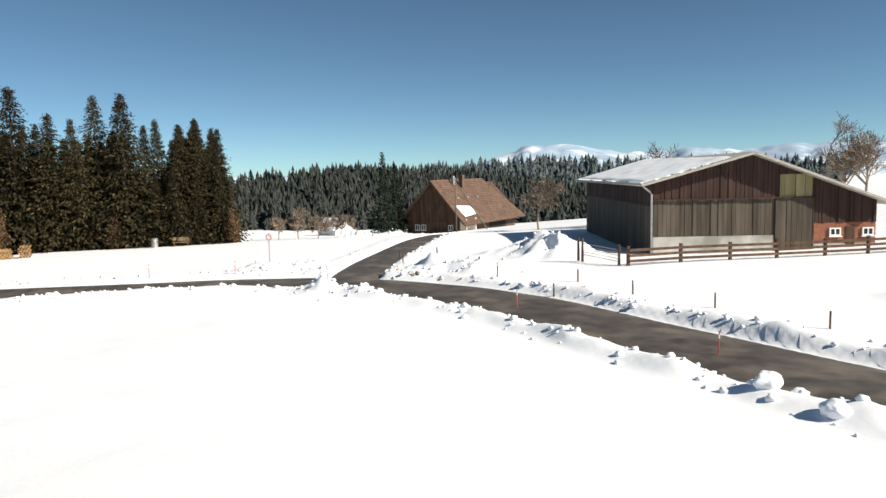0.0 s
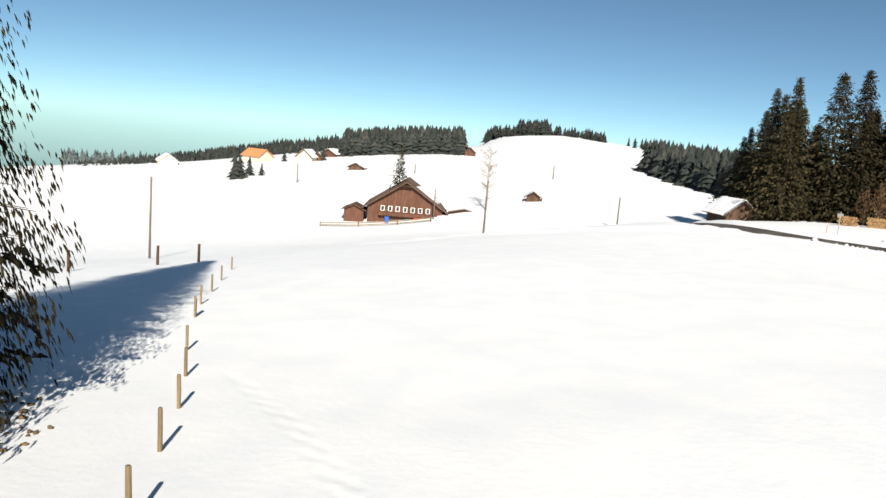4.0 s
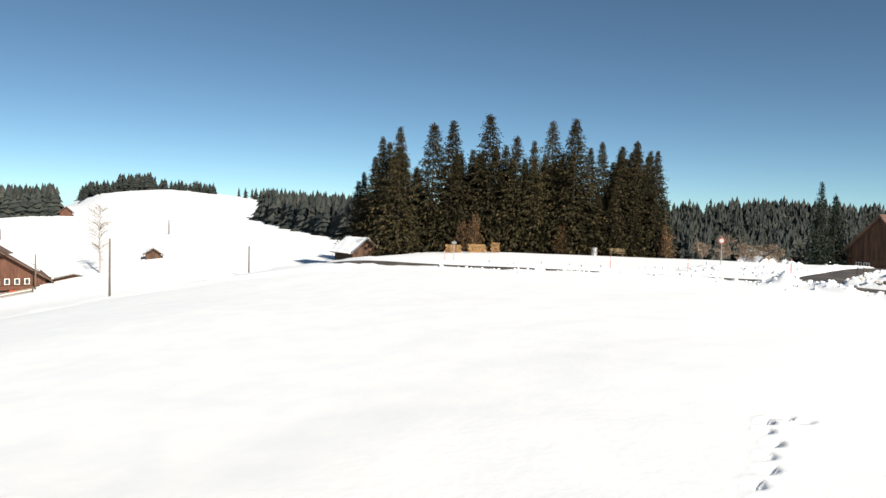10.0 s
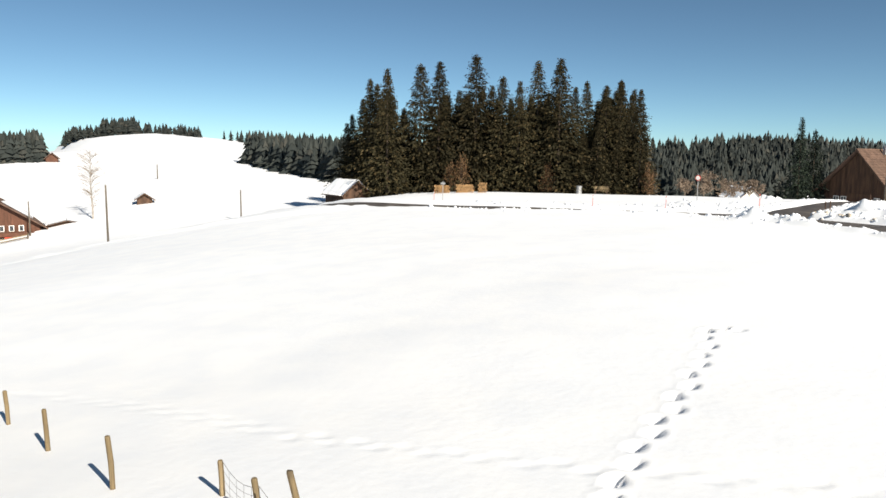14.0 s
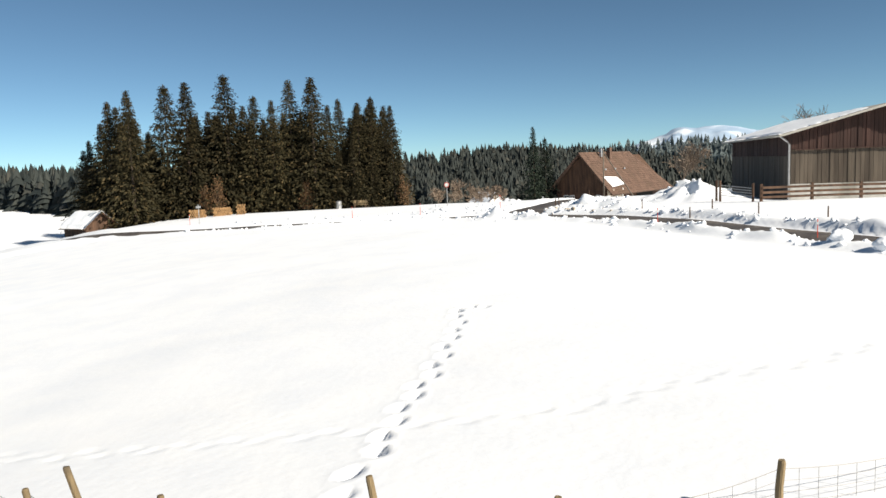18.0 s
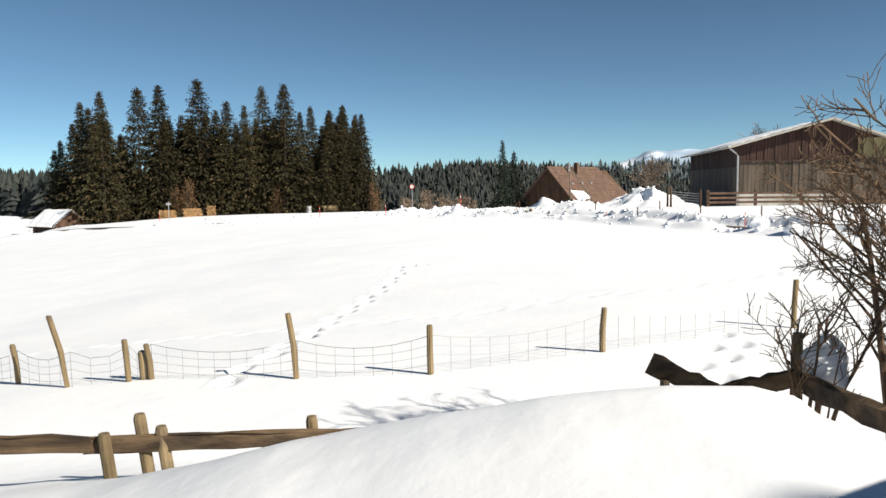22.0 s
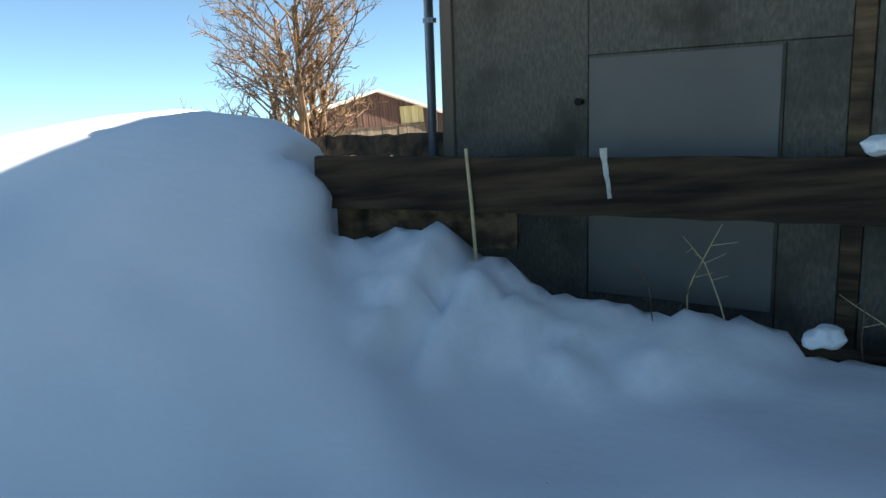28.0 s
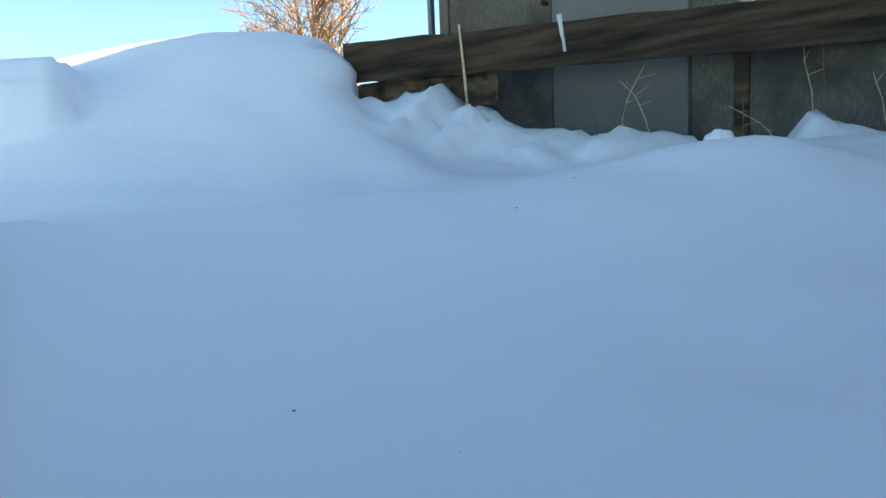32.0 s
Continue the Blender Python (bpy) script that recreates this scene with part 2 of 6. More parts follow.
# building blocks
def part(name, bm, mat, parent=None, label="", smooth=False):
    me = bpy.data.meshes.new(name)
    bm.to_mesh(me)
    bm.free()
    me.materials.append(mat)
    if smooth:
        me.polygons.foreach_set("use_smooth", [True] * len(me.polygons))
    ob = new(name, me)
    if parent:
        ob.parent = parent
    if label:
        tagged(ob, label)
    return ob


def raw(name, verts, faces, mat, parent=None, smooth=False):
    me = bpy.data.meshes.new(name)
    me.from_pydata([tuple(v) for v in verts], [], [tuple(f) for f in faces])
    me.update()
    me.materials.append(mat)
    if smooth:
        me.polygons.foreach_set("use_smooth", [True] * len(me.polygons))
    ob = new(name, me)
    if parent:
        ob.parent = parent
    return ob


def thing(name, label, category, m=Matrix(), group="", kind=""):
    ob = new(name)
    ob.empty_display_size = 0.2
    ob.matrix_world = m
    return tagged(ob, label, category, group, kind)


def box(bm, x0, x1, y0, y1, z0, z1, bevel=0.0, m=None):
    vs = [bm.verts.new(Vector(c) if m is None else m @ Vector(c)) for c in ((x0, y0, z0), (x1, y0, z0), (x1, y1, z0), (x0, y1, z0), (x0, y0, z1), (x1, y0, z1), (x1, y1, z1), (x0, y1, z1))]
    fs = [bm.faces.new([vs[i] for i in f]) for f in ((0, 3, 2, 1), (4, 5, 6, 7), (0, 1, 5, 4), (1, 2, 6, 5), (2, 3, 7, 6), (3, 0, 4, 7))]
    if bevel:
        es = list({e for f in fs for e in f.edges})
        bmesh.ops.bevel(bm, geom=es, offset=bevel, segments=1, affect="EDGES")
    return bm


def boxed(*a, bevel=0.0, m=None):
    return box(bmesh.new(), *a, bevel=bevel, m=m)


def tube(bm, pts, radii, sides=6, cap=True):
    """A tube through pts with a radius at each."""
    rings = []
    n = len(pts)
    for i, (p, r) in enumerate(zip(pts, radii)):
        p = Vector(p)
        d = (Vector(pts[min(i + 1, n - 1)]) - Vector(pts[max(i - 1, 0)]))
        d = d.normalized() if d.length > 1e-9 else Vector((0, 0, 1))
        a = d.orthogonal().normalized()
        b = d.cross(a)
        rings.append([bm.verts.new(p + (a * math.cos(k * 2 * math.pi / sides) + b * math.sin(k * 2 * math.pi / sides)) * r) for k in range(sides)])
    for q, s in zip(rings, rings[1:]):
        best = min(range(sides), key=lambda o: (q[0].co - s[o].co).length)
        for k in range(sides):
            bm.faces.new((q[k], q[(k + 1) % sides], s[(k + 1 + best) % sides], s[(k + best) % sides]))
    if cap:
        bm.faces.new(rings[0][::-1])
        bm.faces.new(rings[-1])
    return bm


def prism(bm, outline, y0, y1):
    """Extrudes an outline of (x, z) from y0 to y1."""
    a = [bm.verts.new((x, y0, z)) for x, z in outline]
    b = [bm.verts.new((x, y1, z)) for x, z in outline]
    n = len(a)
    bm.faces.new(a)
    bm.faces.new(b[::-1])
    for i in range(n):
        bm.faces.new((a[(i + 1) % n], a[i], b[i], b[(i + 1) % n]))
    return bm


def slab(bm, quad, thick):
    """A plate on four corners, thickened downwards along its normal."""
    q = [Vector(c) for c in quad]
    nrm = (q[1] - q[0]).cross(q[3] - q[0]).normalized()
    if nrm.z < 0:
        nrm = -nrm
    top = [bm.verts.new(c) for c in q]
    bot = [bm.verts.new(c - nrm * thick) for c in q]
    bm.faces.new(top)
    bm.faces.new(bot[::-1])
    for i in range(4):
        bm.faces.new((top[(i + 1) % 4], top[i], bot[i], bot[(i + 1) % 4]))
    return bm


# heights of the land
_lat = np.random.RandomState(7).rand(256, 256)


def vnoise(x, y, s):
    x, y = np.asarray(x, float) / s + 1000.3, np.asarray(y, float) / s + 1000.7
    xi, yi = np.floor(x).astype(int), np.floor(y).astype(int)
    fx, fy = x - xi, y - yi
    fx, fy = fx * fx * (3 - 2 * fx), fy * fy * (3 - 2 * fy)
    g = lambda a, b: _lat[a % 256, b % 256]
    return (g(xi, yi) * (1 - fx) + g(xi + 1, yi) * fx) * (1 - fy) + (g(xi, yi + 1) * (1 - fx) + g(xi + 1, yi + 1) * fx) * fy - 0.5


def seg_dist(x, y, line):
    best = np.full(np.shape(x), 1e9)
    for (ax, ay), (bx, by) in zip(line, line[1:]):
        dx, dy = bx - ax, by - ay
        t = np.clip(((x - ax) * dx + (y - ay) * dy) / (dx * dx + dy * dy), 0, 1)
        best = np.minimum(best, np.hypot(x - ax - t * dx, y - ay - t * dy))
    return best


def smooth(a, b, v):
    t = np.clip((v - a) / (b - a), 0, 1)
    return t * t * (3 - 2 * t)


def curve(points, n=6):
    """A smooth line through points (Catmull-Rom)."""
    p = [np.array(q, float) for q in points]
    p = [2 * p[0] - p[1]] + p + [2 * p[-1] - p[-2]]
    out = []
    for a, b, c, d in zip(p, p[1:], p[2:], p[3:]):
        for i in range(n):
            t = i / n
            out.append(0.5 * (2 * b + (c - a) * t + (2 * a - 5 * b + 4 * c - d) * t * t + (3 * b - a - 3 * c + d) * t ** 3))
    out.append(p[-2])
    return [tuple(q) for q in out]


ROAD = curve([(34, -20), (26, -7), (20, 3), (15.5, 11.5), (12.2, 18), (8.5, 26.4), (5.1, 33.0), (0.6, 38.6), (-4, 42.4), (-11, 44.6), (-20.5, 45.4), (-31, 48.5), (-41, 53), (-49, 59), (-54.5, 66), (-56, 72), (-53, 77), (-47, 80)])
DRIVE = curve([(-1.6, 40.6), (-1.2, 46), (0.2, 55), (2.6, 68), (7.2, 90), (13, 112), (22, 124), (34, 132)])
LANE = curve([(-87, 38), (-75, 34), (-62, 32), (-54, 34.5), (-46, 38.5), (-39, 43), (-34.5, 47.5)])
ROAD_W, DRIVE_W = 2.4, 1.5

LAND = [(0, 0, 0), (-3, 12, -0.1), (0, 25, -0.1), (-5, 40, -0.4), (10, 26, -0.2), (14, 18, -0.15), (22, 5, 0.0), (20, 30, 0.05), (14, 38, 0.05), (26, 40, 0.0), (42, 45, 0.2), (24, 52, -0.7), (18, 62, -1.1), (10, 52, -0.5), (5, 124, -4.9), (22, 130, -4.3),
        (0, 75, -1.2), (-28, 84, -2.0), (-47, 78, -2.6), (-18, 60, -1.1), (-20, 45, -0.9), (-42, 54, -2.0), (-2.5, -3.2, -0.05), (0.8, -2.8, 0.12), (4, -1, 0.15), (-7.3, -1.8, -0.55), (-10, -1.6, -0.85), (-13.2, -0.3, -1.25), (-17.6, 1.1, -1.7), (-10, -5, -0.6), (-14, -6, -1.0), (-24, 2, -2.2), (-40, 10, -4.0), (-72, 13, -9.9), (-64, 46, -6.6), (-71, 76, -7.0), (-112, 62, -11.6), (-99, 84, -6.4),
        (-141, 43, -11.5)]
FAR_LAND = [(-119, 84, -7), (-105, 100, -5.3), (-133, 63, -9.4), (-146, 27, -13.6), (-183, 132, -1.4), (-161, 156, -2.6), (-144, 172, -1.2), (-131, 181, -2.2), (-204, 100, -5.0), (-213, 79, -8.4), (-224, 46, -13.2), (-262, 192, 3.3),
            (-252, 205, 6.4), (-232, 227, 8.2), (-209, 248, 4.2), (-60, 130, -4.5), (0, 200, -9), (60, 190, -7), (60, 80, 1.5), (90, 20, 2.5), (60, -60, 2), (0, -60, -2.5), (-60, -40, -8), (-10, -30, -1.8), (10, -22, -1.2), (-150, -60, -18)]


def _kernel(d2):
    return 0.5 * d2 * np.log(d2 + 1e-9)


_pts = np.array(LAND + FAR_LAND, float)
_n = len(_pts)
_a = np.zeros((_n + 3, _n + 3))
_a[:_n, :_n] = _kernel(((_pts[:, None, :2] - _pts[None, :, :2]) ** 2).sum(-1)) + np.eye(_n) * 20.0
_a[:_n, _n], _a[:_n, _n + 1:], _a[_n, :_n], _a[_n + 1:, :_n] = 1, _pts[:, :2], 1, _pts[:, :2].T
_w = np.linalg.solve(_a, np.r_[_pts[:, 2], 0, 0, 0])


def land(x, y):
    """The open snow-covered land: a thin smooth sheet through the known heights."""
    x, y = np.asarray(x, float), np.asarray(y, float)
    z = _w[_n] + _w[_n + 1] * np.clip(x, -900, 900) + _w[_n + 2] * np.clip(y, -900, 900)
    for (px, py, _), w in zip(_pts, _w):
        z = z + w * _kernel((np.clip(x, -900, 900) - px) ** 2 + (np.clip(y, -900, 900) - py) ** 2)
    z = np.clip(z, -45, 30)
    r = np.hypot(x, y)
    z = z + vnoise(x, y, 9.0) * 0.12 + vnoise(x, y, 2.6) * 0.04 + vnoise(x, y, 70.0) * 0.8 * smooth(80, 250, r)
    # the far country falls away behind the near hills
    west = np.degrees(np.arctan2(-x, y))
    far = np.maximum(smooth(330, 900, r), smooth(262, 330, r) * smooth(52, 57, west))
    # towards the west it sinks into a broad valley
    return z * (1 - far) + far * (-34.0 - 0.1 * np.maximum(r - 330, 0) * smooth(51, 56, west))


# the garden by the shed has a frame of its own: turned, and built to its own unit
GARDEN_UNIT, GARDEN_TURN, GARDEN_FROM, GARDEN_TO = 0.6415, -6.65, (4.412, -11.755, -0.039), (2.175, -10.701, 0.545)
GARDEN = Matrix.Translation(GARDEN_TO) @ pose(0, 0, 0, 0, 0, GARDEN_TURN) @ Matrix.Scale(GARDEN_UNIT, 4) @ Matrix.Translation([-c for c in GARDEN_FROM])
GARDEN_BACK = np.array(GARDEN.inverted())


def settle(ob):
    """Sets a thing that was laid out in the garden's frame into the world."""
    ob.matrix_basis = GARDEN @ ob.matrix_basis
    return ob


def garden(x, y, z):
    """The land with the garden in it."""
    b = GARDEN_BACK
    gx, gy = b[0, 0] * x + b[0, 1] * y + b[0, 3], b[1, 0] * x + b[1, 1] * y + b[1, 3]
    lift = GARDEN_TO[2] - GARDEN_UNIT * GARDEN_FROM[2]
    return garden_bank(gx, gy, (z - lift) / GARDEN_UNIT) * GARDEN_UNIT + lift


def garden_z(x, y):
    """The ground's height in the garden's frame."""
    p = GARDEN @ Vector((x, y, 0))
    return (gz(p.x, p.y) - GARDEN_TO[2]) / GARDEN_UNIT + GARDEN_FROM[2]


def garden_bank(x, y, z):
    """The snow bank over the garden edge, and the lower garden."""
    edge = x + 0.25 + 0.65 * smooth(-9.8, -7.6, y) + 0.2 * smooth(-9.8, -10.8, y)
    crest = np.interp(edge, [-9, -5, -2.6, -1.84, -0.82, 0.35, 1.2, 2.0, 2.6, 2.85, 3.05, 3.25, 3.45, 4.2], [-0.8, -0.65, -0.23, -0.03, 0.28, 0.56, 0.74, 0.85, 0.86, 0.8, 0.6, 0.05, -0.35, -0.6])
    crest = crest - 0.3 * smooth(-8.0, -10.4, y)
    foot = np.interp(x, [-8, -3, 0, 2, 3.4, 5], [-0.9, -1.2, -1.3, -1.3, -1.25, -1.25]) - 0.5 * smooth(-14.8, -16.6, y)
    up = smooth(-4.5, -7.7, y)
    down = smooth(-9.2, -13.7 + 0.5 * vnoise(x, y, 3.0), y)
    g = (z * (1 - up) + crest * up) * (1 - down) + foot * down
    g = g + (vnoise(x, y, 0.9) * 0.10 + vnoise(x, y, 0.35) * 0.035) * smooth(-4.5, -6.5, y) * (0.35 + 0.65 * smooth(2.2, 3.4, x))
    g = g + (vnoise(x, y, 0.45) * 0.05 + vnoise(x, y, 0.2) * 0.012) * smooth(-10.5, -12.0, y)
    # the shelf of snow over the old timbers
    on = smooth(0.95, 0.3, x + 0.12 * vnoise(x, y, 0.5)) * smooth(-6.0, -4.0, x)
    brim = y - 0.16 * vnoise(x, y, 0.8)
    g = np.maximum(g, 0.2 - 0.3 * smooth(-10.8, -8.8, y) + 0.05 * vnoise(x, y, 0.7) - 0.1 * smooth(-10.0, -11.1, brim) - 0.35 * smooth(-11.05, -11.6, brim) - 1.0 * smooth(-11.55, -11.75, brim) - 3 * (1 - on) - 1.2 * smooth(-9.8, -7.2, y))
    # snow heaped along the board fence
    s, w = (x - 3.67) * 0.719 - (y + 11.37) * 0.695, -(x - 3.67) * 0.695 - (y + 11.37) * 0.719
    line = np.interp(s, [-1.7, -1.3, -1.05, -0.8, -0.18, -0.08, 0.1, 0.6, 1.3, 1.95, 2.1, 2.35, 2.8, 3.6, 6], [-0.1, -0.3, -0.38, -0.34, -0.34, -0.62, -0.5, -0.8, -0.92, -1.04, -1.3, -1.42, -1.0, -1.25, -1.3])
    line = line + vnoise(x, y, 0.22) * 0.16 + vnoise(x, y, 0.09) * 0.05
    heap = np.where(w > 0, line - 0.12 * w - 0.22 * w * w, line - 1.2 * smooth(0.0, -0.35, w))
    g = np.where((s > -1.7) & (w > np.where(s > -0.6, -2.6, -0.9)) & (w < 3), np.where(w > 0, np.maximum(g, heap), heap), g)
    inside = smooth(-4.1, -4.9, y) * smooth(-13.0, -9.0, x) * smooth(11.0, 8.0, x) * smooth(-32, -25, y)
    return z * (1 - inside) + g * inside


def ground_z(x, y):
    x, y = np.asarray(x, float), np.asarray(y, float)
    z = land(x, y)
    dr, dd = seg_dist(x, y, ROAD), seg_dist(x, y, DRIVE)
    lump = 0.6 + 0.9 * vnoise(x, y, 1.7) + 0.45 * vnoise(x, y, 0.7)
    for d, w, h in ((dr, ROAD_W, 0.42), (dd, DRIVE_W, 0.34)):
        bank = np.exp(-((d - w - 0.95) / 0.62) ** 2) * h * np.clip(lump, 0.1, 1.6)
        z = z + bank * (1 - 0.55 * smooth(24, 42, np.hypot(x, y)))
    # old packed track across the field, and low drifts
    dl = seg_dist(x, y, LANE)
    z = z + 0.2 * np.exp(-((dl - 1.3) / 0.5) ** 2) * (0.8 + 0.8 * vnoise(x, y, 2.0)) - 0.1 * smooth(1.4, 0.6, dl)
    cut = np.maximum(smooth(ROAD_W + 0.45, ROAD_W + 0.02, dr), smooth(DRIVE_W + 0.45, DRIVE_W + 0.02, dd))
    z = z * (1 - cut) + (land(x, y) - 0.22) * cut
    # snow heaped up beside the barn and at the junction
    for px, py, h, s in ((12.2, 52.0, 1.3, 2.4), (11.2, 49.5, 0.7, 1.9), (13.4, 48.4, 0.6, 2.0), (8.4, 52.5, 0.3, 1.6), (-7.6, 48.6, 0.7, 1.6), (-4.6, 49.8, 0.5, 1.3), (3.2, 44.2, 0.7, 1.5), (6.0, 41.2, 0.6, 1.5), (5.2, 43.0, 0.5, 1.2), (-2.6, 37.6, 0.45, 1.2),
                         (-0.4, 36.2, 0.4, 1.0), (12.0, 12.6, 0.5, 0.8), (10.4, 14.6, 0.45, 0.7), (22.0, 27.0, 0.5, 1.3), (-3.0, 110.0, 1.0, 3.0), (3.0, 112.0, 0.9, 2.5)):
        d2 = ((x - px) ** 2 + (y - py) ** 2) / (s * s)
        z = z + h * np.exp(-d2 * 1.1) * (1 + 0.9 * vnoise(x, y, 0.9) + 0.6 * vnoise(x, y, 0.4)) * (1 - cut)
    return garden(x, y, z)


def gz(x, y):
    return float(ground_z(np.array([x]), np.array([y]))[0])


# footprints: trails of (points, step, half width, depth)
def trail(points, step, side, depth, seed):
    rs = random.Random(seed)
    line = curve(points, 10)
    out, gone = [], 0.0
    for (ax, ay), (bx, by) in zip(line, line[1:]):
        d = math.hypot(bx - ax, by - ay)
        while gone < d:
            t = gone / d
            nx, ny = -(by - ay) / d, (bx - ax) / d
            s = side * (1 if len(out) % 2 else -1) * rs.uniform(0.6, 1.3)
            out.append((ax + (bx - ax) * t + nx * s, ay + (by - ay) * t + ny * s, math.atan2(by - ay, bx - ax) + rs.uniform(-0.3, 0.3), depth * rs.uniform(0.7, 1.2)))
            gone += step * rs.uniform(0.85, 1.15)
        gone -= d
    return out


PRINTS = trail([(-3.4, -3.2), (-3.3, -2.1), (-3.14, -0.8), (-3.1, 0.4), (-3.0, 1.7), (-2.85, 3.4), (-2.72, 6.4), (-2.95, 8.0)], 0.62, 0.06, 0.12, 1)
PRINTS += [(-2.6, 7.9, 0.2, 0.14), (-2.3, 7.75, 0.1, 0.1)]
PRINTS += trail([(-15, 1.3), (-12, 1.0), (-9.9, 0.7), (-7.5, 0.2), (-4.5, 0.1), (-2, 0.35), (-0.5, 0.5), (0.7, 1.3), (2.7, 2.0), (4.4, 3.1), (6.5, 4.6)], 0.36, 0.1, 0.018, 2)
PRINTS += trail([(1.7, -3.9), (1.9, -3.3), (2.3, -2.5), (2.5, -2.0)], 0.36, 0.12, 0.06, 3)


def prints(x, y, z):
    z = z.copy()
    for px, py, a, d in PRINTS:
        near = (np.abs(x - px) < 0.6) & (np.abs(y - py) < 0.6)
        if not near.any():
            continue
        u = (x[near] - px) * math.cos(a) + (y[near] - py) * math.sin(a)
        v = -(x[near] - px) * math.sin(a) + (y[near] - py) * math.cos(a)
        q = (u / 0.17) ** 2 + (v / 0.095) ** 2
        z[near] += -d * np.exp(-q * q * 0.8) + d * 0.12 * np.exp(-(np.sqrt(q) - 1.5) ** 2 * 5)
    return z


def spaced(*spans):
    out = []
    for a, b, s in spans:
        out += list(np.arange(a, b - 1e-6, s))
    return out


def growing(a, b, s, n):
    """From a to b in n steps that grow from s."""
    k = np.linspace(0, 1, n)
    return list(a + np.sign(b - a) * (s * n * k + (abs(b - a) - s * n) * k ** 4))


def build_ground():
    xs = np.array(sorted(growing(-120, -3600, 3, 40)[1:] + spaced((-120, -60, 2.5), (-60, -14, 0.8), (-14, -8, 0.2), (-8, 6, 0.075), (6, 16, 0.25), (16, 40, 0.6), (40, 100, 3)) + growing(100, 3600, 4, 30)))
    ys = np.array(sorted(growing(-60, -3600, 3, 25)[1:] + spaced((-60, -20, 1.5), (-20, -15.5, 0.3), (-15.5, 9.5, 0.075), (9.5, 60, 0.4), (60, 130, 1.4), (130, 300, 5)) + growing(300, 3600, 8, 25)))
    gx, gy = np.meshgrid(xs, ys)
    x, y = gx.ravel(), gy.ravel()
    z = prints(x, y, ground_z(x, y))
    # the bank's lip leans out over its foot
    b = GARDEN_BACK
    u, v = b[0, 0] * x + b[0, 1] * y + b[0, 3], b[1, 0] * x + b[1, 1] * y + b[1, 3]
    lip = smooth(2.0, 2.6, u) * smooth(4.2, 3.5, u) * smooth(-11.6, -10.6, v) * smooth(-7.2, -8.2, v) * smooth(0.3, 0.58, z)
    x, y = x + lip * (0.13 + 0.1 * vnoise(u, v, 0.6)), y - lip * 0.1 * smooth(-9.8, -10.8, v)
    nx, ny = len(xs), len(ys)
    i = (np.arange(ny - 1)[:, None] * nx + np.arange(nx - 1)[None]).ravel()
    faces = np.stack([i, i + 1, i + nx + 1, i + nx], 1)
    me = bpy.data.meshes.new("ground")
    me.vertices.add(len(x))
    me.vertices.foreach_set("co", np.stack([x, y, z], 1).ravel())
    me.loops.add(faces.size)
    me.loops.foreach_set("vertex_index", faces.ravel().astype(np.int32))
    me.polygons.add(len(faces))
    me.polygons.foreach_set("loop_start", np.arange(0, faces.size, 4, dtype=np.int32))
    me.update(calc_edges=True)
    me.polygons.foreach_set("use_smooth", np.ones(len(faces), bool))
    me.materials.append(SNOW)
    tagged(new("ground", me), "deep sunlit snow over fields, banks and garden", "snow ground", kind="structure")


build_ground()


def strip(name, line, half, lift, label):
    pts = [np.array(p) for p in line]
    vs, fs = [], []
    cols = 7
    for i, p in enumerate(pts):
        d = pts[min(i + 1, len(pts) - 1)] - pts[max(i - 1, 0)]
        d = d / np.linalg.norm(d)
        n = np.array([-d[1], d[0]])
        for k in range(cols):
            s = (k / (cols - 1) * 2 - 1)
            edge = half + 0.3 if abs(s) == 1 else half
            q = p + n * s * edge
            vs.append((q[0], q[1], float(land(q[0], q[1])) - 0.22 + lift + 0.05 * (1 - s * s) - (0.1 if abs(s) == 1 else 0)))
    for i in range(len(pts) - 1):
        for k in range(cols - 1):
            a = i * cols + k
            fs.append((a, a + 1, a + cols + 1, a + cols))
    ob = raw(name, vs, fs, ASPHALT, smooth=True)
    tagged(ob, label, "road", kind="structure")


strip("road", curve(ROAD, 2), ROAD_W, 0.05, "narrow wet asphalt country road cleared of snow")
strip("driveway", curve(DRIVE, 2), DRIVE_W, 0.065, "cleared asphalt driveway leading to the farmhouse")


# trees
def tuft(vs, fs, p, d, ln, wd, rs):
    """A small spray of needles at p along d."""
    up = Vector((rs.uniform(-1, 1), rs.uniform(-1, 1), rs.uniform(0.2, 1)))
    s = d.cross(up)
    s = s.normalized() * wd if s.length > 1e-6 else Vector((wd, 0, 0))
    drop = Vector((0, 0, -0.25 * ln))
    a = len(vs)
    vs += [p - s * 0.35, p + d * ln * 0.5 - s, p + d * ln + drop, p + d * ln * 0.5 + s, p + s * 0.35]
    fs.append((a, a + 1, a + 2, a + 3, a + 4))


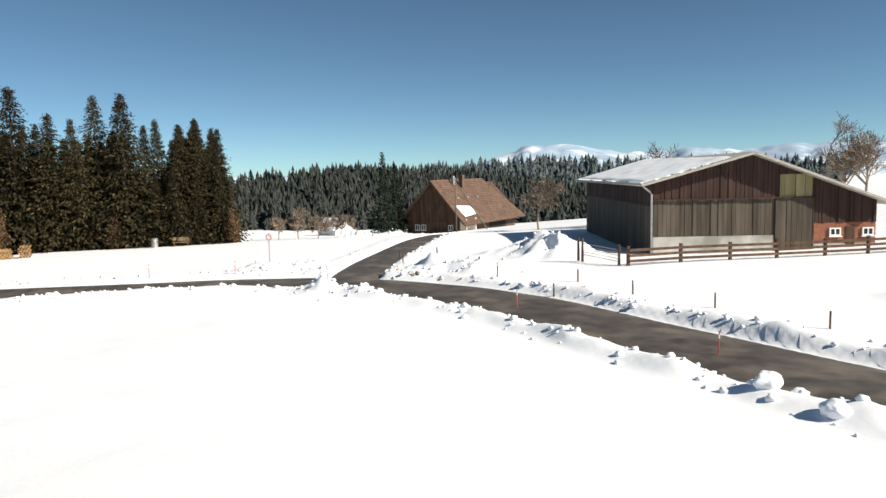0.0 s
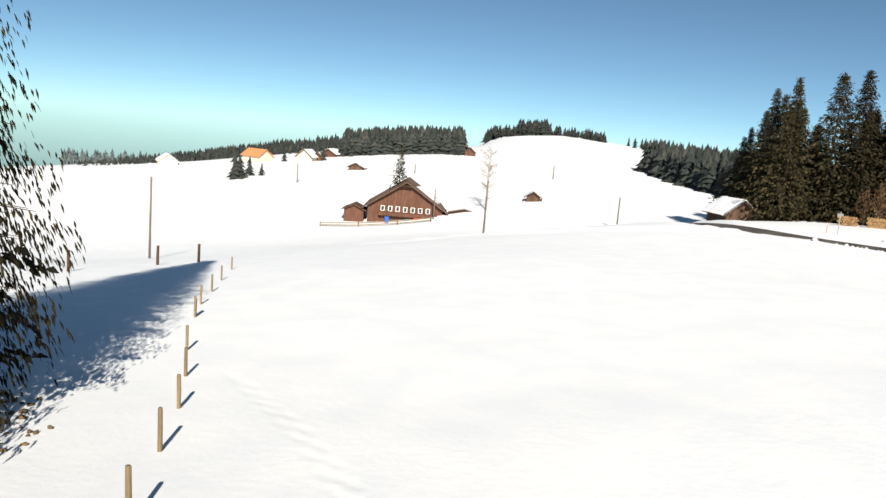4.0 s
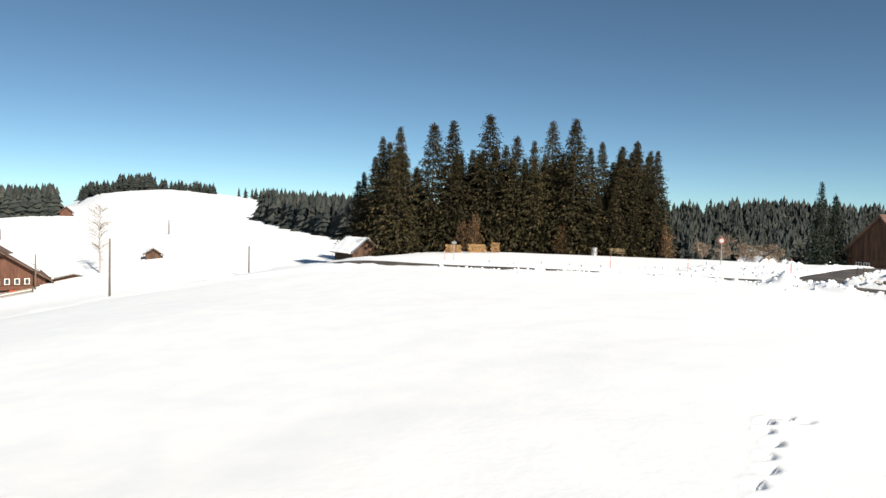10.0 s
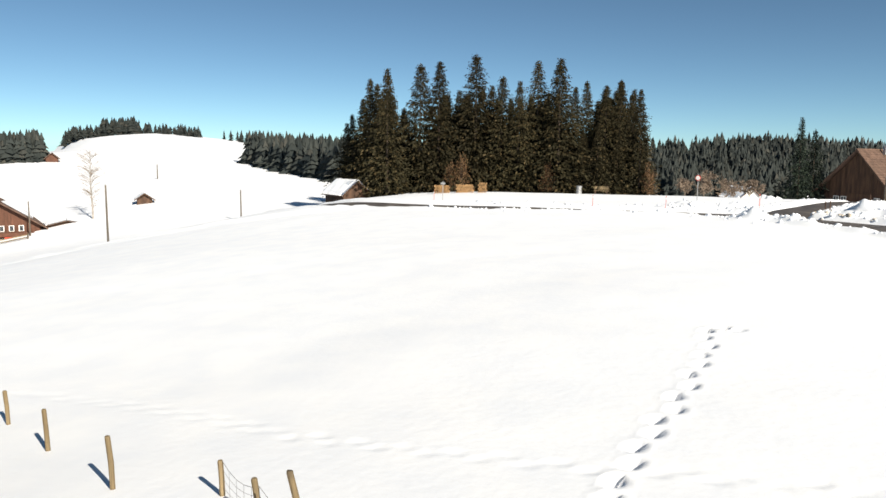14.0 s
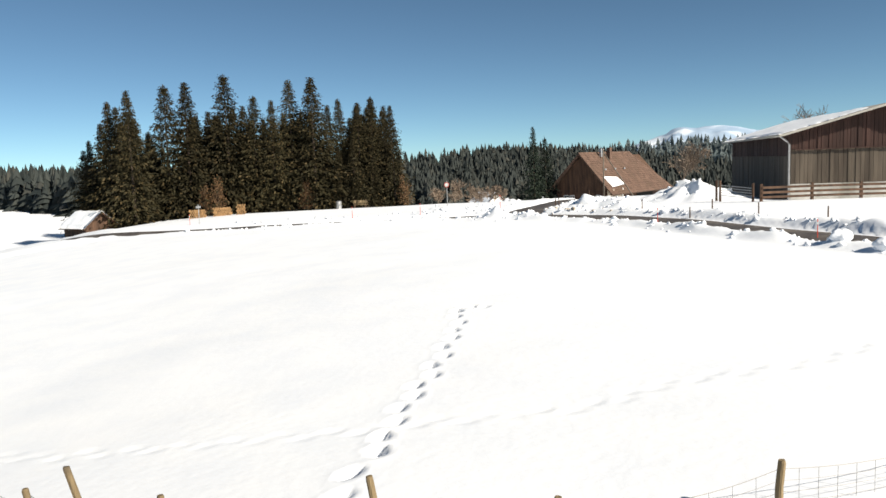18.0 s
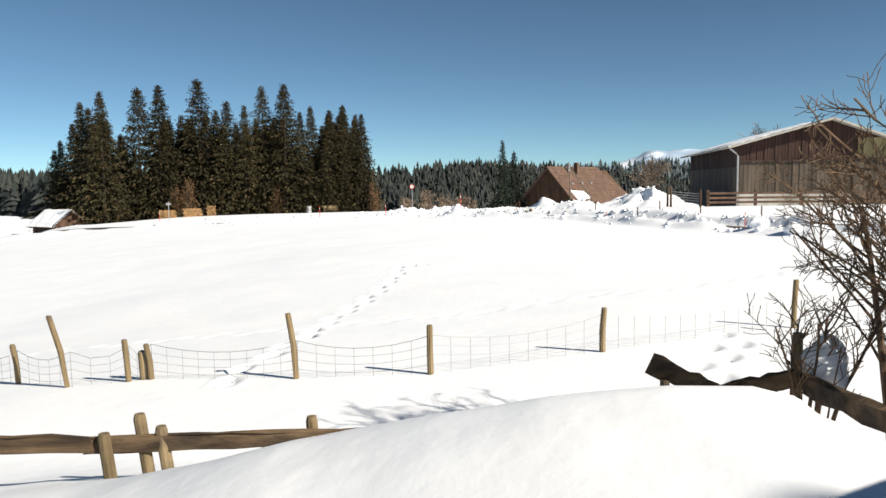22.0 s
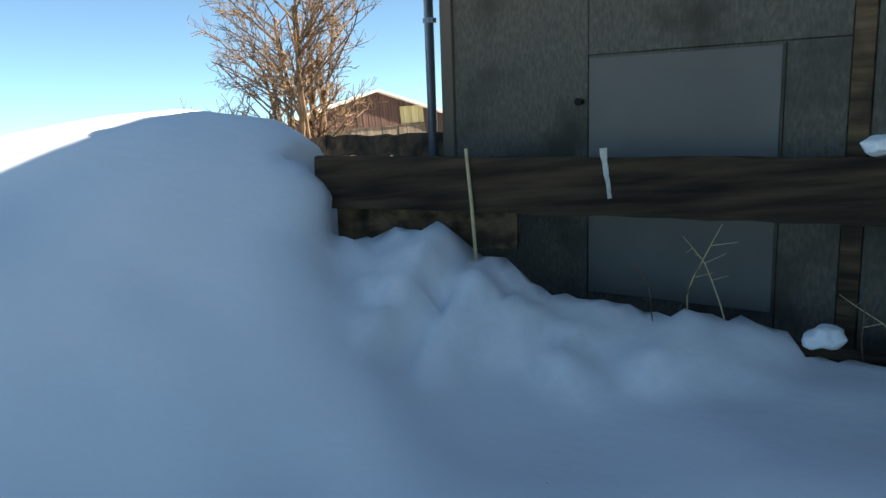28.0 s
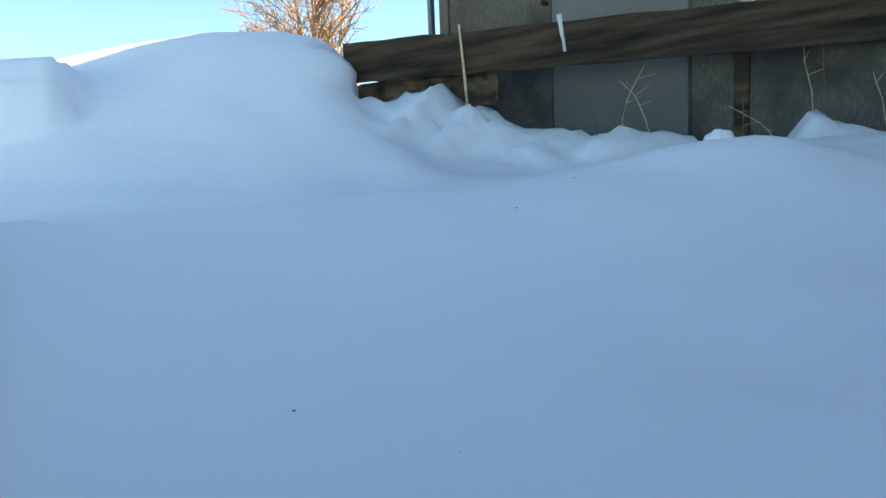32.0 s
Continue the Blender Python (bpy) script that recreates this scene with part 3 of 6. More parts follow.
def spruce(h, r, seed, whorls, per, tufts, size, bare=0.06, power=0.85, sparse=0.0, droop=0.35, slim=0.26, rag=(0.45, 1.15), hang=0.0):
    """Needles and wood of a spruce, as (verts, faces) and a bmesh."""
    rs = random.Random(seed)
    vs, fs = [], []
    wood = bmesh.new()
    lean = Vector((rs.uniform(-0.015, 0.015), rs.uniform(-0.015, 0.015), 1))
    n = 8
    tube(wood, [lean * (h * k / n) for k in range(n + 1)], [max(0.012 * h * (1 - k / n), 0.02) for k in range(n + 1)], 7)
    lobes = [rs.uniform(0.68, 1.22) ** (1 if hang == 0 else 0.35) for _ in range(9)]
    for w in range(whorls):
        f = bare + (1 - bare) * (w + rs.uniform(-0.3, 0.3)) / whorls
        f = min(max(f, 0.02), 0.995)
        env = r * min((1 - f) ** power, 1.3 * (1 - f)) * (0.55 + 0.45 * min(1, f / 0.16)) + 0.012 * r
        for b in range(per):
            if rs.random() < sparse:
                continue
            a = (b + rs.uniform(-0.4, 0.4)) / per * 2 * math.pi + w * 0.7
            fb = min(max(f + rs.uniform(-0.9, 0.9) / whorls, 0.02), 0.995)
            ln = env * rs.uniform(*rag) * lobes[int(a / (2 * math.pi) * 9) % 9]
            out = Vector((math.cos(a), math.sin(a), 0))
            rise = 0.35 * f - droop * (1 - f)
            p0 = lean * (h * fb)
            tip = p0 + out * ln + Vector((0, 0, ln * rise))
            if ln > 0.25 * r and size < 0.36:
                tube(wood, [p0, p0.lerp(tip, 0.85) - Vector((0, 0, 0.08 * ln))], [0.012 + 0.012 * ln, 0.006], 3, cap=False)
            for k in range(tufts):
                q = (k + rs.uniform(0, 1)) / tufts
                q = 0.18 + 0.82 * q ** (0.65 if hang else 1.0)
                p = p0.lerp(tip, q) + Vector((rs.uniform(-1, 1), rs.uniform(-1, 1), rs.uniform(-1.3, 0.35))) * size * 0.45
                p.z -= 0.10 * ln * q * q
                side = out.cross(Vector((0, 0, 1))) * rs.uniform(-1, 1)
                p += side * 0.2 * ln * (1.1 - q)
                p.z -= hang * (abs(side.length) * 0.12 * ln + rs.random() ** 2 * 0.35)
                d = (out * (1 - 0.55 * hang) + side * 0.9 + Vector((0, 0, rs.uniform(-1.1, 0.15) - 0.7 * hang))).normalized()
                tuft(vs, fs, p, d, size * (0.3 + 0.7 * (1 - f)) * rs.uniform(0.7, 1.3), size * (0.3 + 0.7 * (1 - f)) * slim, rs)
    for k in range(5):
        tuft(vs, fs, lean * (h * (0.985 - 0.012 * k)), Vector((rs.uniform(-0.25, 0.25), rs.uniform(-0.25, 0.25), 1)).normalized(), size * 0.9, size * 0.1, rs)
    return vs, fs, wood


def spruce_thing(name, label, at, *a, needles=None, **k):
    vs, fs, wood = spruce(*a, **k)
    t = thing(name, label, "spruce tree", Matrix.Translation(at))
    part("trunk", wood, BARK, t)
    raw("crown", vs, fs, needles or NEEDLE, t)
    return t


# the wood beyond the field
KINDS = []
for s in range(6):
    slim = (0.27, 0.28, 0.245, 0.29, 0.26, 0.225)[s]
    KINDS.append(spruce_thing("spruce", "tall dark spruce at the edge of the wood", (0, 0, 0), 16.0, 16 * slim, 20 + s, 54, 13, 11, 0.46, bare=(0.05, 0.1, 0.03, 0.16, 0.05, 0.12)[s], power=(0.95, 0.9, 1.0, 0.85, 0.95, 0.9)[s], sparse=(0.05, 0.1, 0.05, 0.22, 0.05, 0.15)[s]))
WOOD = [(-51.0, 79.5, 10.5, 2), (-47.6, 75.6, 12.0, 0), (-45.1, 79.8, 13.0, 1), (-42.6, 80.2, 13.2, 4), (-38.2, 82.7, 14.3, 1), (-35.3, 83.8, 11.5, 5), (-32.9, 84.0, 10.8, 0), (-31.0, 86.2, 13.5, 3), (-27.9, 85.6, 13.6, 0), (-24.8, 87.9, 11.0, 5),
        (-22.3, 87.4, 10.3, 4), (-20.7, 88.7, 11.1, 5), (-17.9, 88.2, 9.8, 2), (-51.4, 77.4, 11.0, 2), (-53.6, 79.6, 8.6, 4), (-55.6, 80.6, 6.6, 2), (-57.4, 81.6, 5.4, 0)]
rs = random.Random(5)
for k in range(60):
    u = rs.uniform(0, 1)
    bx, by = -54 + 33.5 * u + rs.uniform(-1, 1), 78.5 + 11 * u + rs.uniform(2.0, 14)
    WOOD.append((bx, by, rs.uniform(7.2, 10.6), rs.randrange(6)))
for k in range(16):
    u = rs.uniform(0, 1)
    WOOD.append((-46 + 28 * u, 78.0 + 8.5 * u + rs.uniform(0.5, 3.0), rs.uniform(3.0, 6.0), rs.choice((0, 2, 4))))
for x, y, top, k in WOOD:
    z = gz(x, y)
    s = (top + 1.5 - z) / 16.0
    wide = s * rs.uniform(1.1, 1.4)
    m = Matrix.LocRotScale((x, y, z - 0.1), Euler((0, 0, rs.uniform(0, 6.28))), None)
    c = copy_thing(KINDS[k], m)
    c.scale = (wide, wide, s)
    tagged(c, group="spruces of the wood")
for k in KINDS:
    for o in list(k.children_recursive) + [k]:
        bpy.data.objects.remove(o)


def far_trees(name, label, spots, mat, seed, kind="stuff"):
    """Many small ragged conifers in one mesh; spots: (x, y, z, height)."""
    rs = random.Random(seed)
    vs, fs = [], []
    for x, y, z, h in spots:
        r = h * rs.uniform(0.27, 0.42)
        layers = 6
        for k in range(layers):
            f = k / layers
            zz = z + h * (0.04 + 0.9 * f)
            rr = r * (1 - f) ** 0.8 * rs.uniform(0.8, 1.25)
            a0 = rs.uniform(0, 6.28)
            top = len(vs)
            vs.append((x, y, zz + h * 0.26))
            ring = []
            for j in range(7):
                a = a0 + j * 2 * math.pi / 7
                q = rr * (1.15 if j % 2 else 0.6) * rs.uniform(0.8, 1.2)
                ring.append(len(vs))
                vs.append((x + q * math.cos(a), y + q * math.sin(a), zz - (0.03 * h if j % 2 else -0.03 * h)))
            for j in range(7):
                fs.append((top, ring[j], ring[(j + 1) % 7]))
    ob = raw(name, vs, fs, mat)
    tagged(ob, label, "woods", kind=kind)
    return ob


def belt(a, b, depth, count, h0, h1, seed, lift=0.0):
    """Trees strewn along the line a-b and behind it."""
    rs = random.Random(seed)
    a, b = Vector(a), Vector(b)
    n = Vector((-(b - a).y, (b - a).x)).normalized()
    if n.dot(a) < 0:
        n = -n
    out = []
    for _ in range(count):
        p = a.lerp(b, rs.random()) + n * depth * rs.random() ** 1.3
        out.append((p.x, p.y, gz(p.x, p.y) - 0.3 + lift, rs.uniform(h0, h1)))
    return out


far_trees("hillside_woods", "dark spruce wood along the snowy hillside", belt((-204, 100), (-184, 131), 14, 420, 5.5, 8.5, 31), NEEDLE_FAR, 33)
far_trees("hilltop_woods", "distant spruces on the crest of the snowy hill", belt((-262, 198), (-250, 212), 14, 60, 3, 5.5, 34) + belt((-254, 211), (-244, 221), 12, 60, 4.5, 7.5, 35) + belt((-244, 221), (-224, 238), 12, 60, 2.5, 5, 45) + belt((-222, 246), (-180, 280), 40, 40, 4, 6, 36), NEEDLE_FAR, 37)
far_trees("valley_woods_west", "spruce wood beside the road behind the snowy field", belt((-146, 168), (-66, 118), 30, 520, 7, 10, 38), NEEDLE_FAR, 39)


def ridge_woods(name, label, pts, rows, count, h0, h1, mat, seed):
    """A wooded slope: trees on a hillside that rises away from the view; pts: (x, y, foot z, top z)."""
    rs = random.Random(seed)
    out = []
    for _ in range(count):
        i = rs.randrange(len(pts) - 1)
        u, v = rs.random(), rs.random()
        p = [pts[i][k] + (pts[i + 1][k] - pts[i][k]) * u for k in range(4)]
        q = Vector((p[0], p[1])) * (1 + rows * v)
        out.append((q.x, q.y, p[2] + (p[3] - p[2]) * v - 1, rs.uniform(h0, h1)))
    far_trees(name, label, out, mat, seed)
    # the wooded ground itself
    vs, fs = [], []
    for p in pts:
        for v in (0.0, 0.5, 1.0, 1.3):
            vs.append((p[0] * (1 + rows * v), p[1] * (1 + rows * v), p[2] + (p[3] - p[2]) * min(v, 1) - 1.5 - (6 if v > 1 else 0)))
    for i in range(len(pts) - 1):
        for k in range(3):
            a = i * 4 + k
            fs.append((a, a + 1, a + 5, a + 4))
    tagged(raw(name + "_slope", vs, fs, mat), label + ", the ground below", "wooded slope", kind="structure")


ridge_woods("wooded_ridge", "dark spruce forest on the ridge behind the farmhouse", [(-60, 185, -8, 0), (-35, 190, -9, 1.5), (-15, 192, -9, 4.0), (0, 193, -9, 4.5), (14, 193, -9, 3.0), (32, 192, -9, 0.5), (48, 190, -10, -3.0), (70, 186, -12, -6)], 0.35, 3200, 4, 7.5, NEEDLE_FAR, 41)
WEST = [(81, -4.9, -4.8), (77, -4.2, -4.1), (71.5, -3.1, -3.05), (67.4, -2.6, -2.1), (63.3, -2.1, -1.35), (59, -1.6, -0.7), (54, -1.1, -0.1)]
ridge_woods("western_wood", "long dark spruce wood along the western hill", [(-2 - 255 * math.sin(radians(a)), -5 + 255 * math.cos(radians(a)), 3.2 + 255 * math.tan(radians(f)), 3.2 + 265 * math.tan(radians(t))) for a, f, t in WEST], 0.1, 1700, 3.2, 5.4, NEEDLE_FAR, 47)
# the farthest slopes wear the palest haze-tinted colour
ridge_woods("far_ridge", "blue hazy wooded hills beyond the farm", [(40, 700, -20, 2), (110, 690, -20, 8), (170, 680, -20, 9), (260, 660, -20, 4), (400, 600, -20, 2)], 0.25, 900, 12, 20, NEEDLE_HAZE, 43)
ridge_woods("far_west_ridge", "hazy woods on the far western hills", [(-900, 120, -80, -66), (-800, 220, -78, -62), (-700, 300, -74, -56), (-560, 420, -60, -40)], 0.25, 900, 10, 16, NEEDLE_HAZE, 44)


# snowy mountains on the horizon
def mountains():
    vs, fs = [], []
    n, m = 150, 14
    prof = lambda a: np.interp(a, [-46, -40, -34, -31, -27, -24, -21, -18, -16, -14, -12.6, -11.2, -9.6, -7.5, -5, -2, 2, 8, 16], [1.0, 1.3, 1.35, 1.5, 1.15, 1.3, 1.1, 1.25, 1.55, 1.75, 1.7, 1.72, 1.0, 0.5, 0.25, 0.35, 0.1, 0.0, -0.3])
    for i in range(n):
        a = -48 + i * 66 / (n - 1)
        el = float(prof(a)) + 0.22 * float(vnoise(a * 10, 3, 7)) + 0.16 * float(vnoise(a * 10, 9, 2.5))
        for k in range(m):
            v = k / (m - 1)
            d = 3900 - 700 * (1 - v) - 130 * float(vnoise(a * 60, k * 31, 50)) * (1 - v)
            top = 5 + 4300 * math.tan(radians(el))
            z = -60 + (top + 60) * (v ** 0.8) + 60 * float(vnoise(a * 40 + 7, k * 17, 26)) * v * (1 - v) * 3
            vs.append((-math.sin(radians(a)) * d, math.cos(radians(a)) * d, z))
    for i in range(n - 1):
        for k in range(m - 1):
            b = i * m + k
            fs.append((b, b + m, b + m + 1, b + 1))
    # blue air haze is painted into the rock colours; the stain is snowfields
    mat = material("hazed_snowy_mountain", (0.30, 0.40, 0.53), (0.40, 0.50, 0.62), scale=0.012, rough=1.0, detail=9, stain=(0.80, 0.86, 0.93), stain_scale=0.006, spec=0.0)
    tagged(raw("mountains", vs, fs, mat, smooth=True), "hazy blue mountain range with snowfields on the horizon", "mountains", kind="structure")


mountains()


def boards(parent, name, mat, x0, x1, z_bottom, z_top, y, step, depth, seed, label=""):
    """Upright boards on a wall facing -y, each an object; z_bottom and z_top are functions of x."""
    rs = random.Random(seed)
    x = x0
    while x < x1 - 1e-3:
        w = min(step * rs.uniform(0.85, 1.15), x1 - x)
        out = y - depth * rs.uniform(0.7, 1.3)
        a, b = x + 0.008, x + w - 0.008
        bm = bmesh.new()
        vs = [bm.verts.new(c) for c in ((a, out, z_bottom(a)), (b, out, z_bottom(b)), (b, out, z_top(b)), (a, out, z_top(a)), (a, y, z_bottom(a)), (b, y, z_bottom(b)), (b, y, z_top(b)), (a, y, z_top(a)))]
        for f in ((0, 1, 2, 3), (1, 5, 6, 2), (4, 0, 3, 7), (3, 2, 6, 7), (4, 5, 1, 0)):
            bm.faces.new([vs[i] for i in f])
        part("board", bm, mat, parent)
        x += w


def snow_sheet(name, quad, thick, seed, parent=None, nx=30, ny=16, ragged=0.12, label="", brow=0.5):
    """Lying snow on a sloping roof, with a soft uneven edge."""
    q = [Vector(c) for c in quad]
    vs, fs = [], []
    rs = random.Random(seed)
    for j in range(ny + 1):
        for i in range(nx + 1):
            u, v = i / nx, j / ny
            e = min(u, 1 - u, v, 1 - v)
            wob = 0.0 if e > 0 else rs.uniform(-ragged, ragged)
            p = q[0].lerp(q[1], u).lerp(q[3].lerp(q[2], u), min(max(v + wob * 0.1, -0.02), 1.02))
            t = thick * min(1, (e * 14) ** brow) * (0.85 + 0.5 * float(vnoise(p.x * 3 + seed, p.y * 3, 2.5)))
            vs.append(p + Vector((0, 0, t)))
    for j in range(ny):
        for i in range(nx):
            a = j * (nx + 1) + i
            fs.append((a, a + 1, a + nx + 2, a + nx + 1))
    b = len(vs)
    for j in range(ny + 1):
        for i in range(nx + 1):
            vs.append(q[0].lerp(q[1], i / nx).lerp(q[3].lerp(q[2], i / nx), j / ny) + Vector((0, 0, 0.01)))
    for i in range(nx):
        fs.append((i + 1, i, b + i, b + i + 1))
        a = ny * (nx + 1) + i
        fs.append((a, a + 1, b + a + 1, b + a))
    for j in range(ny):
        a = j * (nx + 1)
        fs.append((a, a + nx + 1, b + a + nx + 1, b + a))
        a += nx
        fs.append((a + nx + 1, a, b + a, b + a + nx + 1))
    ob = raw(name, vs, fs, SNOW_NEAR, parent, smooth=True)
    if label:
        tagged(ob, label)
    return ob


def window(parent, x, z, w, h, y, seed=0, shutters=False, mat=None):
    """A small framed window in a wall facing -y."""
    wf = thing_part("window", parent)
    bm = bmesh.new()
    t = 0.07
    for a in ((x, x + w, z, z + t), (x, x + w, z + h - t, z + h), (x, x + t, z + t, z + h - t), (x + w - t, x + w, z + t, z + h - t), (x + w / 2 - 0.03, x + w / 2 + 0.03, z + t, z + h - t)):
        box(bm, a[0], a[1], y - 0.06, y + 0.02, a[2], a[3])
    part("frame", bm, mat or WHITE, wf)
    part("pane", boxed(x + t, x + w - t, y - 0.02, y + 0.0, z + t, z + h - t), GLASS, wf)
    part("sill", boxed(x - 0.05, x + w + 0.05, y - 0.12, y, z - 0.06, z - 0.003), mat or WHITE, wf)
    if shutters:
        for s in (x - w * 0.32, x + w + 0.02):
            part("shutter", boxed(s, s + w * 0.3, y - 0.05, y - 0.005, z, z + h), WHITE, wf)
    return wf


def thing_part(name, parent):
    ob = new(name)
    ob.empty_display_size = 0.1
    ob.parent = parent
    return ob


# the barn
def barn():
    X, Y, Z = 19.3, 50.2, -0.5
    W, LEN, RX = 12.3, 23.0, 5.35
    HL, HR, HM = 3.85, 2.7, 5.2
    t = thing("barn", "large brown timber barn with snow on its long low roof", "barn", Matrix.Translation((X, Y, Z)) @ pose(0, 0, 0, 0, 0, -7) @ Matrix.Diagonal((1.25, 1.25, 1.34, 1)))
    roof = lambda x: HL + (HM - HL) * x / RX if x < RX else HM + (HR - HM) * (x - RX) / (W - RX)
    base = bmesh.new()
    prism(base, [(0.05, -0.6), (W - 0.05, -0.6), (W - 0.05, HR - 0.05), (RX, HM - 0.1), (0.05, HL - 0.05)], 0.1, LEN)
    part("body", base, BARN_LOW, t)
    part("plinth", boxed(0, 6.7, -0.02, 0.099, -0.6, 0.85), CONCRETE, t, "pale concrete plinth wall")
    part("brick_wall", boxed(8.9, W, -0.0, 0.099, 0.35, 1.45), BRICK, t, "red brick lower wall")
    part("plinth", boxed(8.9, W, -0.03, 0.099, -0.6, 0.345), CONCRETE, t)
    boards(t, "upper_boards", BARN_UP, 0, 6.95, lambda x: 2.82, lambda x: roof(x) - 0.05, 0.06, 0.21, 0.10, 1, "dark brown upright boards")
    boards(t, "upper_boards", BARN_UP, 6.95, 8.75, lambda x: 4.02, lambda x: roof(x) - 0.05, 0.06, 0.21, 0.10, 2)
    boards(t, "pale_panel", BARN_PALE, 6.95, 8.75, lambda x: 2.75, lambda x: 4.0, 0.06, 0.3, 0.13, 3, "pale translucent upper hatch")
    boards(t, "upper_boards", BARN_UP, 8.75, W, lambda x: 1.46, lambda x: roof(x) - 0.05, 0.06, 0.21, 0.10, 4)
    boards(t, "lower_boards", BARN_LOW, 0, 6.7, lambda x: 0.86, lambda x: 2.78, 0.08, 0.24, 0.07, 5, "weathered grey-brown upright boards")
    boards(t, "sliding_door", BARN_LOW, 6.75, 8.85, lambda x: -0.3, lambda x: 2.74, 0.05, 0.3, 0.1, 6, "tall grey timber sliding door")
    part("door_rail", boxed(0.2, 8.9, -0.14, -0.06, 2.76, 2.83), BARN_UP, t)
    for x in (9.75, 11.55):
        window(t, x, 0.75, 0.62, 0.42, -0.03)
    part("side_door", boxed(10.65, 11.15, -0.04, -0.005, 0.0, 1.25), WOOD_DARK, t)
    # long wall on the west: boards face -x
    side = new("west_wall")
    side.parent = t
    side.matrix_local = pose(0.05, LEN, 0, 0, 0, -90)
    boards(side, "upper_boards", BARN_UP, 0.0, LEN - 0.1, lambda x: 2.45, lambda x: HL - 0.05, 0.0, 0.22, 0.06, 7)
    boards(side, "lower_boards", BARN_LOW, 0.0, LEN - 0.1, lambda x: -0.4, lambda x: 2.43, 0.0, 0.9, 0.05, 8)
    # roof
    o, g = 0.75, 0.75
    rl = ((-o, -g, roof(0) - o * (HM - HL) / RX), (RX, -g, HM), (RX, LEN + g, HM), (-o, LEN + g, roof(0) - o * (HM - HL) / RX))
    rr = ((RX, -g, HM), (W + o, -g, HR - o * (HM - HR) / (W - RX)), (W + o, LEN + g, HR - o * (HM - HR) / (W - RX)), (RX, LEN + g, HM))
    for q in (rl, rr):
        part("roof", slab(bmesh.new(), q, 0.12), ROOF_EDGE, t, "grey sheet roof edge")
    snow_sheet("snow", ((-o + 0.06, -g + 0.25, rl[0][2] + 0.02), (RX - 1.1, -g + 0.25, HM - 0.26), (RX - 0.1, LEN + g, HM), (-o + 0.06, LEN + g, rl[0][2] + 0.02)), 0.13, 5, t, 40, 60, label="snow lying on the roof")
    snow_sheet("snow", ((RX + 3.2, 4.0, roof(RX + 3.2) + 0.02), (W + o - 0.1, 4.0, rr[1][2] + 0.03), (W + o - 0.1, LEN + g, rr[1][2] + 0.03), (RX + 0.6, LEN + g, HM - 0.18)), 0.12, 6, t, 30, 40)
    part("gutter", tube(bmesh.new(), [(-o - 0.05, -g, rl[0][2] - 0.05), (-o - 0.05, LEN + g, rl[0][2] - 0.05)], [0.07, 0.07], 8), ROOF_EDGE, t, smooth=True)
    part("downpipe", tube(bmesh.new(), [(-o + 0.02, -g + 0.1, rl[0][2] - 0.1), (-0.25, -0.2, rl[0][2] - 0.4), (-0.12, -0.12, rl[0][2] - 0.55), (-0.12, -0.12, -0.3)], [0.06] * 4, 8), METAL_GREY, t, smooth=True)


barn()


def plank_fence(name, label, pts, height, rails, post_r, group, mat=None):
    """A wooden fence: square posts at pts with rails between them."""
    t = thing(name, label, "fence", Matrix.Translation((pts[0][0], pts[0][1], 0)))
    o = Vector((pts[0][0], pts[0][1], 0))
    rs = random.Random(len(pts))
    tops = []
    for x, y in pts:
        z = gz(x, y)
        h = height * rs.uniform(0.95, 1.08)
        part("post", boxed(x - o.x - post_r, x - o.x + post_r, y - o.y - post_r, y - o.y + post_r, z - 0.3, z + h, bevel=0.012), mat or WOOD_DARK, t)
        tops.append(Vector((x - o.x, y - o.y, z)))
    for a, b in zip(tops, tops[1:]):
        for f in rails:
            d = (b - a)
            n = Vector((-d.y, d.x, 0)).normalized() * 0.03
            p, q = a + Vector((0, 0, height * f)), b + Vector((0, 0, height * f))
            bm = bmesh.new()
            w = Vector((0, 0, 0.075))
            off = n * (post_r / 0.03 + 0.9)
            vs = [bm.verts.new(c - off) for c in (p - w - n, q - w - n, q + w - n, p + w - n, p - w + n, q - w + n, q + w + n, p + w + n)]
            for f2 in ((0, 1, 2, 3), (5, 4, 7, 6), (3, 2, 6, 7), (1, 0, 4, 5), (0, 3, 7, 4), (2, 1, 5, 6)):
                bm.faces.new([vs[i] for i in f2])
            part("rail", bm, mat or WOOD_DARK, t)
    return t


plank_fence("paddock_fence", "dark weathered plank fence with three rails before the barn", [(14.1, 40.4), (17.6, 41.4), (20.9, 42.0), (24.1, 42.5), (27.5, 43.0), (30.6, 43.4), (33.5, 43.6), (36.5, 43.8), (39.5, 44.0)], 1.12, (0.25, 0.52, 0.8), 0.085, "")


def metal_gate():
    z = gz(13.4, 42.4)
    t = thing("field_gate", "galvanised tube gate between wooden posts by the barn", "gate", Matrix.Translation((13.8, 41.1, z)))
    end = Vector((-1.3, 3.0, 0.15))
    for k in range(5):
        f = 0.25 + 0.17 * k
        part("bar", tube(bmesh.new(), [(0, 0, f), end + Vector((0, 0, f))], [0.022, 0.022], 6), METAL_GREY, t)
    for p in (Vector((0, 0, 0)), end, end * 1.12):
        part("post", tube(bmesh.new(), [p + Vector((0, 0, -0.2)), p + Vector((0, 0, 1.25))], [0.085, 0.075], 8), WOOD_DARK, t)


metal_gate()


